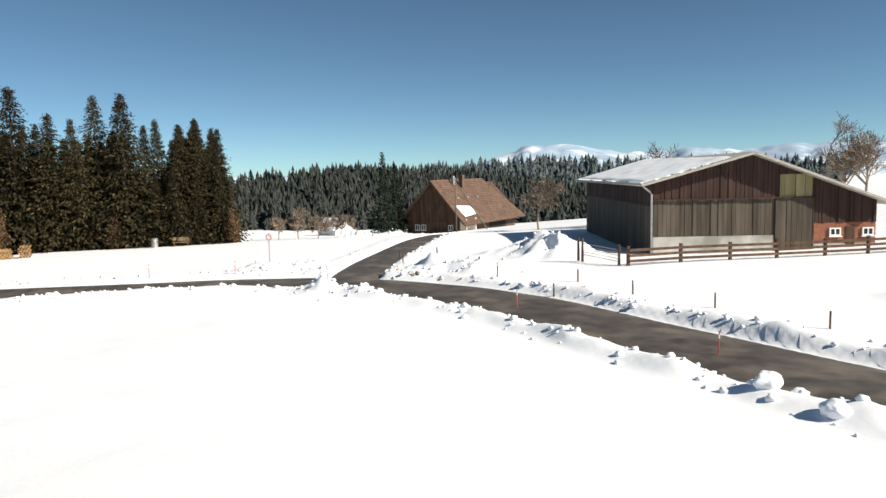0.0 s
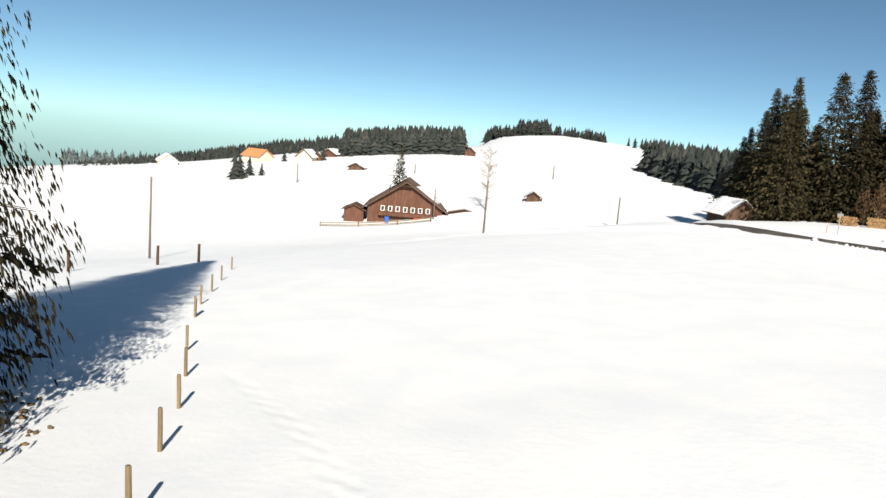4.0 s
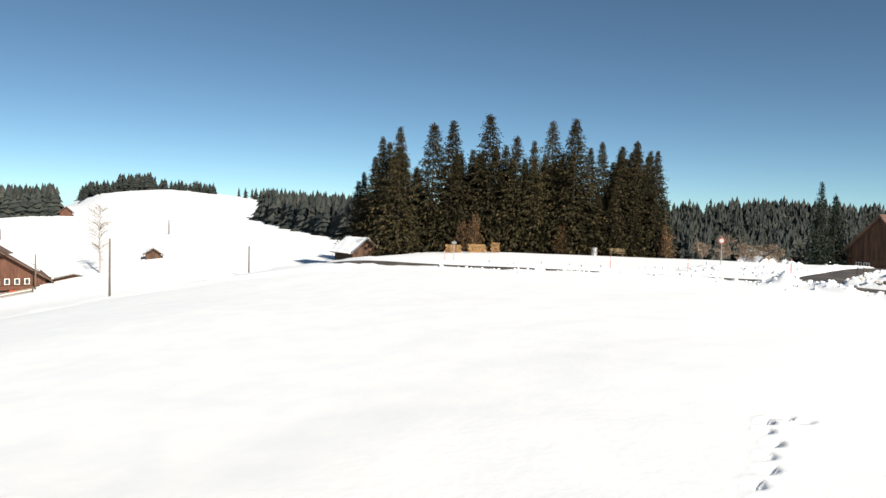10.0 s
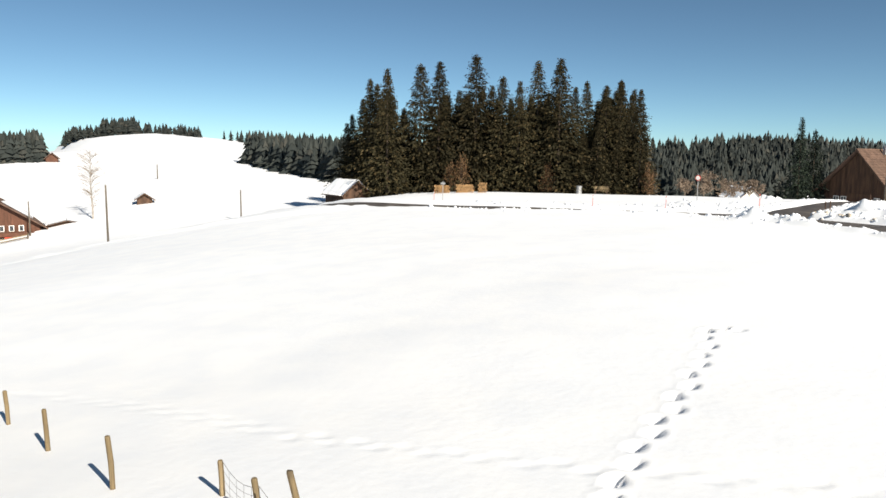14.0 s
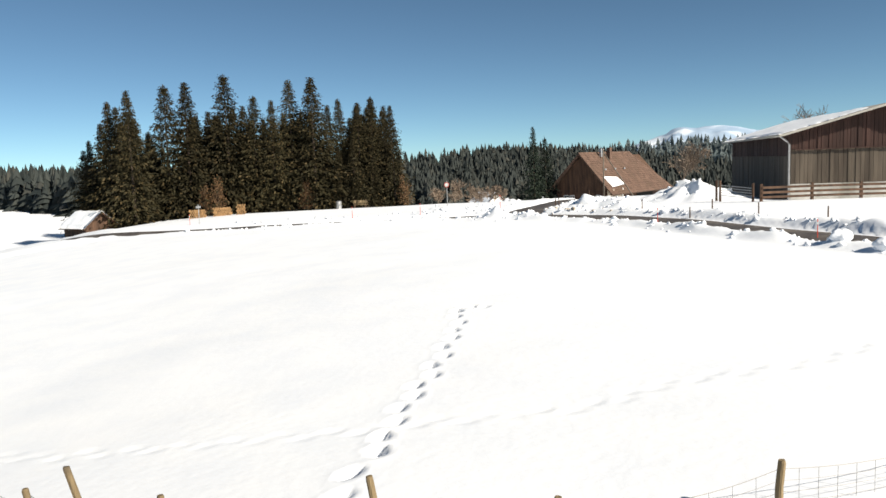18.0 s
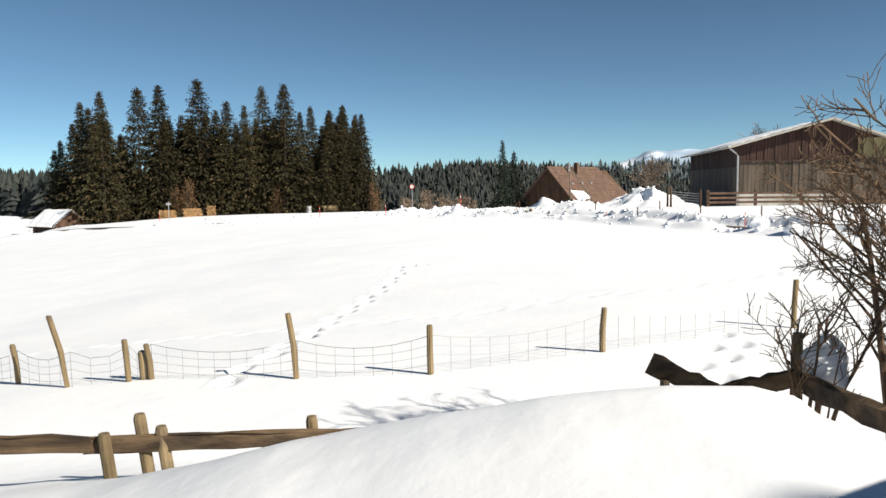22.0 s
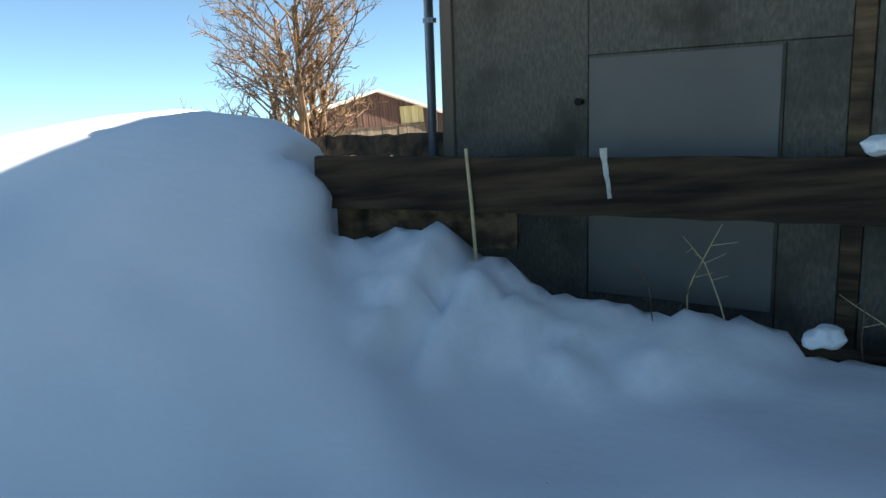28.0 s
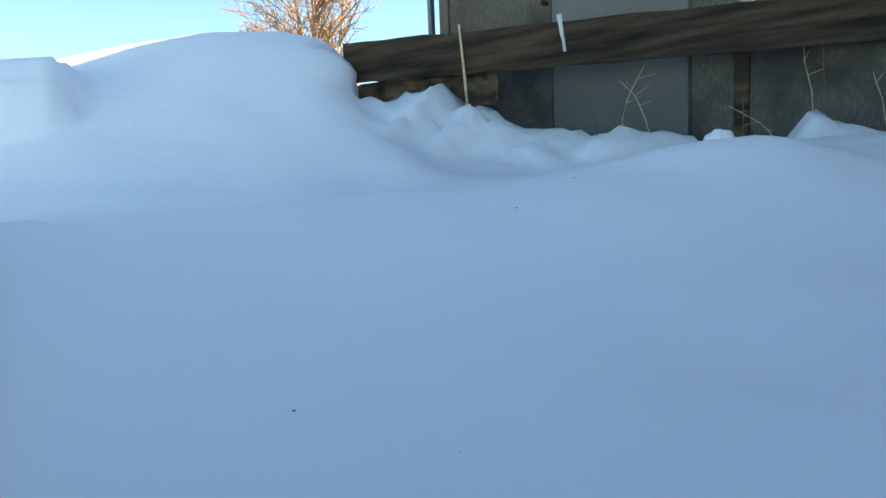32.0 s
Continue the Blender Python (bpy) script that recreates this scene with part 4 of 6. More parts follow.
# the farmhouse
def tiled(parent, quad, step_u, step_v, mat, seed, name="roof"):
    """Courses of roof tiles as overlapping strips on a plate."""
    q = [Vector(c) for c in quad]
    nrm = (q[1] - q[0]).cross(q[3] - q[0]).normalized()
    nrm = nrm if nrm.z > 0 else -nrm
    bm = slab(bmesh.new(), quad, 0.14)
    rows = max(2, int((q[3] - q[0]).length / step_v))
    rs = random.Random(seed)
    for r in range(rows):
        v0, v1 = r / rows, (r + 1) / rows
        a, b = q[0].lerp(q[3], v0), q[1].lerp(q[2], v0)
        c, d = q[1].lerp(q[2], v1), q[0].lerp(q[3], v1)
        cols = max(2, int((b - a).length / step_u))
        for k in range(cols):
            u0, u1 = k / cols, (k + 1) / cols
            lift = rs.uniform(0.035, 0.07)
            vs = [bm.verts.new(p) for p in (a.lerp(b, u0) + nrm * lift, a.lerp(b, u1 - 0.02 / cols) + nrm * lift, d.lerp(c, u1 - 0.02 / cols) + nrm * 0.008, d.lerp(c, u0) + nrm * 0.008)]
            bm.faces.new(vs)
            lo = [bm.verts.new(p) for p in (a.lerp(b, u0), a.lerp(b, u1 - 0.02 / cols))]
            bm.faces.new((vs[1], vs[0], lo[0], lo[1]))
    return part(name, bm, mat, parent)


def farmhouse():
    W, LEN, EV, RD = 8.8, 21.0, 2.15, 6.9
    zb = gz(11.2, 121.0) - 0.25
    t = thing("farmhouse", "old brown timber farmhouse with a broad tiled roof", "farmhouse", pose(13.6, 121.0, zb, 0, 0, -33) @ Matrix.Diagonal((1.2, 1.2, 1.27, 1)))
    # local: x runs along the gable to the west as negative, y along the long side
    bm = bmesh.new()
    prism(bm, [(-W + 0.3, -0.8), (-0.3, -0.8), (-0.3, EV + 0.3), (-W / 2, RD - 0.4), (-W + 0.3, EV + 0.3)], 0.3, LEN - 0.4)
    part("body", bm, WOOD_DARK, t)
    boards(t, "gable_boards", WOOD_DARK, -W + 0.3, -0.3, lambda x: 1.5, lambda x: EV + 0.25 + (RD - EV - 0.8) * (1 - abs(x + W / 2) / (W / 2 - 0.3)), 0.31, 0.22, 0.05, 3)
    part("ground_floor_wall", boxed(-W + 0.35, -0.35, 0.2, 0.299, -0.6, 1.45), WOOD_DARK, t)
    for x in (-7.2, -6.2, -1.9):
        window(t, x, 0.35, 0.75, 0.75, 0.19)
    # porch on the long side, deep shade under the eave
    part("porch_wall", boxed(-0.6, -0.28, 0.6, 6.0, -0.6, 1.9), PLASTER, t, "pale plastered porch wall")
    part("porch_post", boxed(0.55, 0.75, 0.5, 0.7, -0.6, 1.9), PLASTER, t, "pale porch post")
    part("porch_post", boxed(0.55, 0.75, 3.5, 3.7, -0.6, 1.9), WHITE, t)
    # solid black panel, coloured as the shade within the opening
    part("cart_gate", boxed(-0.28, -0.2, 10.5, 16.5, -0.6, 2.2), BLACK, t, "black panel for the shade inside the open cart entrance")
    o = 1.25
    slope = (RD - EV) / (W / 2)
    for s in (1, -1):
        x_e = 0 + o if s == 1 else -W - o
        z_e = EV - o * slope * 0.75
        quad = ((x_e, -0.9, z_e), (x_e, LEN + 0.4, z_e), (-W / 2, LEN - 4.0, RD), (-W / 2, -0.25, RD))
        tiled(t, quad, 0.5, 0.42, TILE, 5 + s)
    tiled(t, ((1.25, LEN + 0.4, EV - 0.9), (-W - 1.25, LEN + 0.4, EV - 0.9), (-W / 2 - 0.02, LEN - 4.0, RD), (-W / 2 + 0.02, LEN - 4.0, RD)), 0.5, 0.42, TILE, 9)
    part("ridge", tube(bmesh.new(), [(-W / 2, -0.3, RD), (-W / 2, LEN - 4.0, RD)], [0.13, 0.13], 6), TILE, t)
    part("chimney", boxed(-W / 2 + 0.7, -W / 2 + 1.35, 7.2, 7.9, RD - 0.9, RD + 0.7, bevel=0.02), TILE, t, "brown chimney stack")
    part("chimney", boxed(-W / 2 + 0.5, -W / 2 + 0.9, 5.2, 5.6, RD - 0.6, RD + 0.6, bevel=0.02), METAL_GREY, t)
    # snow patch low on the roof
    zs = lambda x: RD - slope * 0.95 * (x + W / 2) + 0.1
    snow_sheet("snow", ((0.35, 1.1, zs(0.35)), (0.1, 5.6, zs(0.1)), (-0.9, 5.0, zs(-0.9)), (-1.1, 0.9, zs(-1.1))), 0.1, 12, t, 16, 8, 0.5, label="patch of melting snow on the tiles")
    for k in range(3):
        part("snow_guard", boxed(-1.9, -1.8, 3.0 + 3.2 * k, 3.5 + 3.2 * k, zs(-1.9), zs(-1.9) + 0.2), METAL_GREY, t)


farmhouse()
for n, (x, y, h) in enumerate(((1.2, 123.8, 14.2), (3.4, 126.5, 12.6))):
    spruce_thing("fir", "slim dark fir beside the farmhouse gable", (x, y, gz(x, y) - 0.1), h, h * 0.235, 71 + n, 40, 11, 8, 0.5, needles=NEEDLE_DARK, power=0.75)


def small_house(name, label, m, w, ln, ev, rd, wall, roof_mat, snow=0.0, over=0.5, windows=()):
    """A simple gabled building; the gable faces -y, centred on x."""
    t = thing(name, label, "house", m)
    bm = bmesh.new()
    prism(bm, [(-w / 2, -0.8), (w / 2, -0.8), (w / 2, ev), (0, rd - 0.1), (-w / 2, ev)], 0, ln)
    part("wall", bm, wall, t)
    k = (rd - ev) / (w / 2)
    for s in (1, -1):
        e = s * (w / 2 + over)
        q = ((e, -over, ev - over * k), (e, ln + over, ev - over * k), (0, ln + over, rd), (0, -over, rd))
        part("roof", slab(bmesh.new(), q, 0.14), roof_mat, t)
        if snow:
            q2 = tuple((c[0] * 0.99, c[1], c[2] + 0.02) for c in q)
            snow_sheet("snow", q2, snow, int(w * 10) + s, t, 14, 10)
    for x, z, ww, hh in windows:
        window(t, x, z, ww, hh, -0.02, shutters=ww > 0.8)
    return t


small_house("cottage", "small snow-roofed cottage beyond the dark firs", pose(-6.6, 150, gz(-6.6, 150) - 0.2, 0, 0, 40), 4.6, 6.0, 1.7, 3.6, WHITE, TILE, 0.25, windows=((-1.4, 0.4, 0.6, 0.6),))
small_house("hay_shed", "low timber shed with thick roof snow by the wood", pose(-51.0, 73.6, gz(-51.0, 73.6) - 0.2, 0, 0, 62), 3.8, 4.6, 1.1, 2.6, WOOD_DARK, WOOD_DARK, 0.3)


def chalet():
    ang = math.degrees(math.atan2(10.8, 7.2))
    z = gz(-107.5, 64.5) - 0.35
    t = small_house("chalet", "red-brown timber chalet with shuttered windows in deep snow", pose(-108.6, 64.0, z, 0, 0, ang), 13.0, 14.0, 2.5, 6.8, WOOD_RED, TILE, 0.0, 1.0)
    boards(t, "gable_boards", WOOD_RED, -6.4, 6.4, lambda x: 1.0, lambda x: 2.4 + 4.2 * (1 - abs(x) / 6.5), -0.01, 0.3, 0.05, 11)
    part("balcony", boxed(-4.6, 5.6, -0.9, -0.12, 0.75, 1.35, bevel=0.03), WOOD_RED, t, "timber balcony")
    for k in range(7):
        x = -3.9 + 1.3 * k
        w = thing_part("window", t)
        part("frame", boxed(x - 0.35, x + 0.35, -0.11, -0.07, 1.5, 2.4), WHITE, w)
        part("pane", boxed(x - 0.24, x + 0.24, -0.13, -0.112, 1.58, 2.32), GLASS, w)
    # half hip
    bm = bmesh.new()
    vs = [bm.verts.new(c) for c in ((0, 1.2, 6.95), (-1.5, -1.05, 5.95), (1.5, -1.05, 5.95))]
    bm.faces.new(vs)
    bmesh.ops.solidify(bm, geom=bm.faces[:], thickness=0.15)
    part("half_hip", bm, TILE, t)
    snow_sheet("snow", ((6.0, 2.0, 2.62), (6.6, 14.0, 2.3), (2.2, 14, 5.3), (1.4, 4.0, 5.85)), 0.2, 41, t, 20, 12, label="snow left on one side of the roof")
    # annexes
    a = small_house("garden_shed", "small dark timber shed beside the chalet", pose(-113.4, 56.6, z, 0, 0, ang), 3.4, 4.0, 1.5, 2.3, WOOD_RED, WOOD_DARK)
    part("tub", tube(bmesh.new(), [(-3.0, -1.6, -0.3), (-3.0, -1.6, 0.7)], [0.4, 0.42], 10), BLUE, t, "blue plastic barrel")
    part("awning", boxed(1.6, 2.8, -1.5, -1.0, 0.55, 0.75), RED, t, "red cloth on the balcony")
    c = small_house("carport", "open timber carport with snow on top", pose(-103.2, 72.6, z + 0.3, 0, 0, ang), 5.0, 4.0, 2.0, 2.6, WOOD_DARK, WOOD_DARK, 0.3)
    plank_fence("garden_fence", "grey picket fence round the chalet garden", [(-111.5, 49.5), (-108.5, 55.0), (-105.0, 60.4), (-102.0, 65.0)], 0.9, (0.3, 0.7), 0.08, "", WOOD_POST)


chalet()
spruce_thing("spruce", "lone spruce behind the chalet", (-116, 67, gz(-116, 67)), 11.5, 2.6, 81, 28, 9, 6, 0.6)


def bare_tree(name, label, at, h, spread, seed, mat, levels=4, kids=4, r0=0.03, up=0.55, trunk=0.35, category="bare tree", min_r=0.006):
    """A leafless tree: a tapering trunk that forks again and again."""
    rs = random.Random(seed)
    wood, twigs = bmesh.new(), bmesh.new()

    def grow(p, d, ln, r, lev):
        n = 4
        pts, q = [p], p
        for k in range(n):
            d = (d + Vector((rs.uniform(-1, 1), rs.uniform(-1, 1), rs.uniform(-0.4, 0.7))) * 0.14).normalized()
            q = q + d * ln / n
            pts.append(q)
        tube(wood if lev >= levels - 1 else twigs, pts, [max(r * (1 - 0.45 * k / n), min_r) for k in range(n + 1)], 6 if lev >= levels - 1 else 3, cap=False)
        if lev == 0:
            return
        for k in range(kids + (2 if lev == levels else 0)):
            f = rs.uniform(0.35, 1.0)
            i = min(int(f * n), n - 1)
            base = pts[i].lerp(pts[i + 1], f * n - i)
            a = rs.uniform(0, 2 * math.pi)
            o = d.orthogonal().normalized()
            o = Matrix.Rotation(a, 3, d) @ o
            nd = (d * up + o * spread + Vector((0, 0, 0.2))).normalized()
            grow(base, nd, ln * rs.uniform(0.5, 0.75), max(r * 0.5, min_r), lev - 1)
    grow(Vector((0, 0, 0)), Vector((0, 0, 1)), h * trunk * 1.6, h * r0, levels)
    t = thing(name, label, category, Matrix.Translation(at))
    part("trunk", wood, mat, t)
    part("twig_spray", twigs, mat, t)
    return t


def birch(at, h, seed):
    """A slim birch: one straight stem with fine rising branches almost from the ground."""
    rs2 = random.Random(seed)
    stem, twigs = bmesh.new(), bmesh.new()
    tube(stem, [(0.1 * math.sin(k * 0.9), 0.06 * math.cos(k), h * k / 8) for k in range(9)], [0.13 * (1 - k / 8.6) + 0.012 for k in range(9)], 7)
    for k in range(74):
        f = rs2.uniform(0.16, 0.98)
        a, ln = rs2.uniform(0, 6.28), h * 0.3 * (0.35 + 0.65 * math.sin(math.pi * min(1, (1.08 - f) * 1.15))) * rs2.uniform(0.6, 1.1)
        out = Vector((math.cos(a), math.sin(a), 0))
        pts = [Vector((0.1 * math.sin(f * 7.2), 0.06 * math.cos(f * 8), h * f)) + out * ln * u * 0.72 + Vector((0, 0, ln * (0.75 * u - 0.3 * u * u))) for u in (0, 0.35, 0.7, 1)]
        tube(twigs, pts, [0.03, 0.024, 0.018, 0.012], 3, cap=False)
        for _ in range(7):
            p = pts[1].lerp(pts[3], rs2.random())
            tube(twigs, [p, p + Vector((rs2.uniform(-1, 1), rs2.uniform(-1, 1), rs2.uniform(-0.5, 0.9))) * ln * 0.3], [0.013, 0.009], 3, cap=False)
    t = thing("birch", "bare pale birch beside the chalet", "bare tree", Matrix.Translation(at))
    part("trunk", stem, BIRCH, t)
    part("twig_spray", twigs, TWIG_PALE, t)


birch((-100.4, 75.1, gz(-100.4, 75.1) - 0.1), 10.5, 3)
for n, (x, y, h) in enumerate(((33, 82, 8.5), (52, 78, 9.0), (56, 80, 8.5), (19.5, 88, 6.5))):
    bare_tree("bare_tree", "leafless broad tree behind the barn", (x, y, gz(x, y) - 0.1), h, 0.7, 11 + n, TWIG_PALE, 4, 5, 0.02, min_r=0.025)
for n, (x, y, h) in enumerate(((-12.5, 118, 4.6), (-9.5, 119, 4.0), (-15.5, 117, 3.6), (-6, 121, 4.0))):
    bare_tree("bare_bush", "pale leafless bush before the wooded ridge", (x, y, gz(x, y) - 0.1), h, 0.7, 21 + n, TWIG_PALE, 4, 5, 0.02, min_r=0.03)
for n, (x, y, h) in enumerate(((-40.0, 78.4, 4.2), (-38.6, 78.9, 5.0), (-28.5, 83.2, 4.0), (-16.4, 86.5, 4.2))):
    t = thing("beech", "young beech with dry brown leaves at the wood's edge", "young tree", Matrix.Translation((x, y, gz(x, y) - 0.1)))
    r2 = random.Random(n)
    vs, fs = [], []
    wood = bmesh.new()
    for b in range(60):
        a, f = r2.uniform(0, 6.28), r2.uniform(0.12, 1)
        tip = Vector((math.cos(a), math.sin(a), 0)) * h * 0.34 * (1 - f * 0.75) + Vector((0, 0, h * f))
        tube(wood, [(0, 0, h * f * 0.6), tip], [0.03, 0.012], 3, cap=False)
        for _ in range(14):
            p = Vector((0, 0, h * f * 0.6)).lerp(tip, r2.uniform(0.3, 1.05)) + Vector((r2.uniform(-1, 1), r2.uniform(-1, 1), r2.uniform(-1, 1))) * 0.2
            tuft(vs, fs, p, Vector((r2.uniform(-1, 1), r2.uniform(-1, 1), r2.uniform(-1, 0.3))).normalized(), 0.16, 0.05, r2)
    part("trunk", wood, TWIG, t)
    raw("leaves", vs, fs, LARCH, t)


# poles and wires
def pole(x, y, top, r=0.11, lean=(0, 0), label="tall weathered wooden utility pole in the snow"):
    z = gz(x, y)
    h = top - z
    t = thing("utility_pole", label, "utility pole", Matrix.Translation((x, y, z)), group="utility poles")
    part("shaft", tube(bmesh.new(), [(0, 0, -0.3), (lean[0] * 0.5, lean[1] * 0.5, h * 0.5), (lean[0], lean[1], h)], [r, r * 0.9, r * 0.75], 8), WOOD_POLE, t, smooth=True)
    part("cap", tube(bmesh.new(), [(lean[0], lean[1], h), (lean[0], lean[1], h + 0.06)], [r * 0.85, r * 0.5], 8), METAL_GREY, t)
    return Vector((x + lean[0], y + lean[1], top - 0.2))


p1 = pole(-72.3, 13.3, -2.3)
p2 = pole(-64.4, 46.5, -0.7)
p3 = pole(-71.5, 75.9, -2.8)
p4 = pole(-103.5, 66.5, -5.2)
p5 = pole(-150, 62, -4.5, 0.13)
p6 = pole(-150, 92, -3.5, 0.13)
p7 = pole(-130, 118, -1.0, 0.13)
p8 = pole(-185, 60, -6, 0.15)
p0 = pole(12.2, 113.5, 4.6, 0.12)
# stay of the farmyard pole
st = thing("pole_stay", "slanting wooden stay of the farmyard pole", "pole stay", Matrix.Translation((12.2, 113.5, 0)))
part("shaft", tube(bmesh.new(), [(0.1, 0, 4.0), (4.8, -1.0, gz(17.0, 112.5) - 0.2)], [0.08, 0.1], 7), WOOD_POLE, st)


def wire(a, b, sag, name="overhead_wire"):
    t = thing(name, "thin sagging overhead wire between poles", "wire", Matrix.Translation(a))
    pts = [(b - a) * (k / 12) - Vector((0, 0, sag * 4 * (k / 12) * (1 - k / 12))) for k in range(13)]
    part("strand", tube(bmesh.new(), pts, [0.012] * 13, 4), WIRE, t)


wire(p0, Vector((16.6, 67.5, 4.4)), 0.5)
wire(p8, p1, 1.0)


# huts and far farms
small_house("hay_hut", "small dark hay hut with snow on its roof", pose(-98.9, 84.4, gz(-98.9, 84.4) - 0.2, 0, 0, 48), 2.4, 2.4, 1.2, 2.0, WOOD_DARK, WOOD_DARK, 0.2)
for x, y, w, h, ln, roofm, wall, rot, lab, sn in ((-209.6, 78, 5.4, 3.8, 7, TILE_RED, PLASTER, 110, "distant farmhouse with a bright orange roof", 0), (-195.7, 83.9, 4.6, 3.8, 4.6, TILE, PLASTER, 40, "distant timber farmhouse with snow on its roof", 0.2), (-196.4, 88, 3, 2.6, 3, TILE, WOOD_RED, 60, "distant brown timber farm shed", 0), (-181, 131, 3, 2.6, 3, TILE, WOOD_RED, 50, "small distant brown hut near the wood", 0), (-163.5, 83.3, 3.6, 1.9, 3, WOOD_DARK, WOOD_DARK, 50, "distant low dark timber shelter", 0.3), (-230.5, 55.8, 5.5, 3.6, 6, WHITE, PLASTER, 80, "distant farm with a snow-covered roof", 0.3), (-205, 96, 5, 2.6, 4, WOOD_RED, WOOD_RED, 30, "distant hut half buried in snow", 0.3), (-134, 183, 3, 2.6, 3, WOOD_DARK, WOOD_DARK, 40, "dark hut at the corner of the wood", 0.2)):
    small_house("farm" if w > 5 else "hut", lab, pose(x, y, gz(x, y) - 0.1, 0, 0, rot), w, ln, h * 0.5, h, wall, roofm, sn)
far_trees("orchard_trees", "dark trees beside the distant farms", [(-167.2, 54.2, gz(-167, 54), 6), (-168, 55.6, gz(-168, 55), 5.4), (-171.3, 59.2, gz(-171, 59), 4.6), (-169, 61.3, gz(-169, 61), 3), (-205, 82, gz(-205, 82), 3.2), (-196, 90, gz(-196, 90), 4)], NEEDLE_FAR, 51)


# firewood stacked at the wood's edge
def woodpile(x, y, rot, n, h, seed):
    z = gz(x, y)
    t = thing("woodpile", "stack of split firewood at the edge of the wood", "woodpile", pose(x, y, z - 0.05, 0, 0, rot), group="woodpiles")
    rs2 = random.Random(seed)
    meshes = []
    for k in range(4):
        bm = tube(bmesh.new(), [(0, 0, 0), (0, 1.0, 0)], [rs2.uniform(0.1, 0.15)] * 2, rs2.choice((5, 6, 7)))
        me = bpy.data.meshes.new("log")
        bm.to_mesh(me)
        bm.free()
        me.materials.append(LOG_END)
        meshes.append(me)
    rows = int(h / 0.2)
    for r in range(rows):
        for c in range(n):
            ob = new("log", meshes[rs2.randrange(4)])
            ob.parent = t
            ob.matrix_local = pose(c * 0.25 + (r % 2) * 0.12 + rs2.uniform(-0.02, 0.02), rs2.uniform(-0.06, 0.06), 0.1 + r * 0.2, 0, rs2.uniform(0, 360), 0)


woodpile(-37.9, 69.5, 22, 7, 1.1, 1)
woodpile(-35.6, 70.6, 24, 8, 1.2, 2)
woodpile(-33.3, 71.6, 20, 4, 1.3, 3)


def post_round(name, label, x, y, h, r, lean=(0, 0), mat=None, group="", z=None, cat="fence post"):
    z = gz(x, y) if z is None else z
    rs2 = random.Random(int((x * 37 + y * 91) * 10))
    bm = tube(bmesh.new(), [(0, 0, -0.4), (lean[0] * 0.5 + rs2.uniform(-0.01, 0.01), lean[1] * 0.5, h * 0.5), (lean[0], lean[1], h - 0.02), (lean[0], lean[1], h)], [r * 1.05, r, r * 0.97, r * 0.8], 9)
    for v in bm.verts:
        v.co += Vector((rs2.uniform(-1, 1), rs2.uniform(-1, 1), rs2.uniform(-1, 1))) * r * 0.09
    ob = part(name, bm, mat or WOOD_POST)
    ob.location = (x, y, z)
    return tagged(ob, label, cat, group)


# the field fence: weathered posts and sagging wire mesh
FIELD = [(12.5, 2.3, 0.6, 0, 0), (9.4, 1.0, 0.6, 0, 0), (6.2, -0.5, 0.58, 0.02, 0), (3.3, -1.75, 0.6, 0.02, 0), (0.82, -2.78, 0.5, 0.02, 0), (-1.06, -3.34, 0.53, -0.01, 0), (-2.53, -3.24, 0.72, -0.1, 0.03), (-4.4, -2.78, 0.42, -0.06, 0), (-4.66, -2.8, 0.5, -0.05, 0), (-5.35, -2.85, 0.85, -0.23, 0.0),
         (-6.35, -2.33, 0.5, -0.06, 0), (-7.28, -1.82, 0.42, -0.03, 0), (-8.75, -2.06, 0.66, -0.07, 0), (-11.08, -1.15, 0.62, -0.06, 0), (-13.12, -0.34, 0.58, -0.05, 0), (-15.25, 0.38, 0.58, -0.04, 0), (-17.6, 1.07, 0.58, -0.02, 0), (-21.5, 2.4, 0.62, 0, 0), (-21.8, 2.5, 0.5, 0.02, 0), (-23.6, 3.2, 0.62, 0, 0), (-26.3, 4.4, 0.62, 0, 0), (-29.5, 5.8, 0.6, 0, 0), (-33.5, 7.6, 0.6, 0, 0)]
for x, y, h, lx, ly in FIELD:
    post_round("fence_post", "weathered round wooden fence post standing in snow", x, y, h, 0.034, (lx, ly), group="field fence posts")
post_round("fence_post", "short broken wooden stump among the fence posts", -4.5, -2.74, 0.34, 0.05, (-0.03, 0), group="field fence posts")


def mesh_fence(pts, rows, step, name, label):
    """Sagging knotted wire between posts."""
    bm = bmesh.new()
    o = Vector((pts[0][0], pts[0][1], 0))
    for (ax, ay), (bx, by) in zip(pts, pts[1:]):
        d = math.hypot(bx - ax, by - ay)
        n = max(3, int(d / step))
        za, zb = gz(ax, ay), gz(bx, by)
        prev = None
        for i in range(n + 1):
            u = i / n
            sag = 0.11 * 4 * u * (1 - u)
            col = []
            for k in range(rows):
                h = 0.42 * k / (rows - 1)
                p = Vector((ax + (bx - ax) * u, ay + (by - ay) * u, za + (zb - za) * u + max(h - sag * (0.4 + 0.6 * k / (rows - 1)), -0.05))) - o
                col.append(p)
            if prev:
                for k in range(rows):
                    tube(bm, [prev[k], col[k]], [0.0022, 0.0022] if 0 < k < rows - 1 else [0.0035, 0.0035], 3, cap=False)
            tube(bm, col, [0.0022] * rows, 3, cap=False)
            prev = col
    ob = part(name, bm, WIRE)
    ob.location = o
    tagged(ob, label, "wire fence")


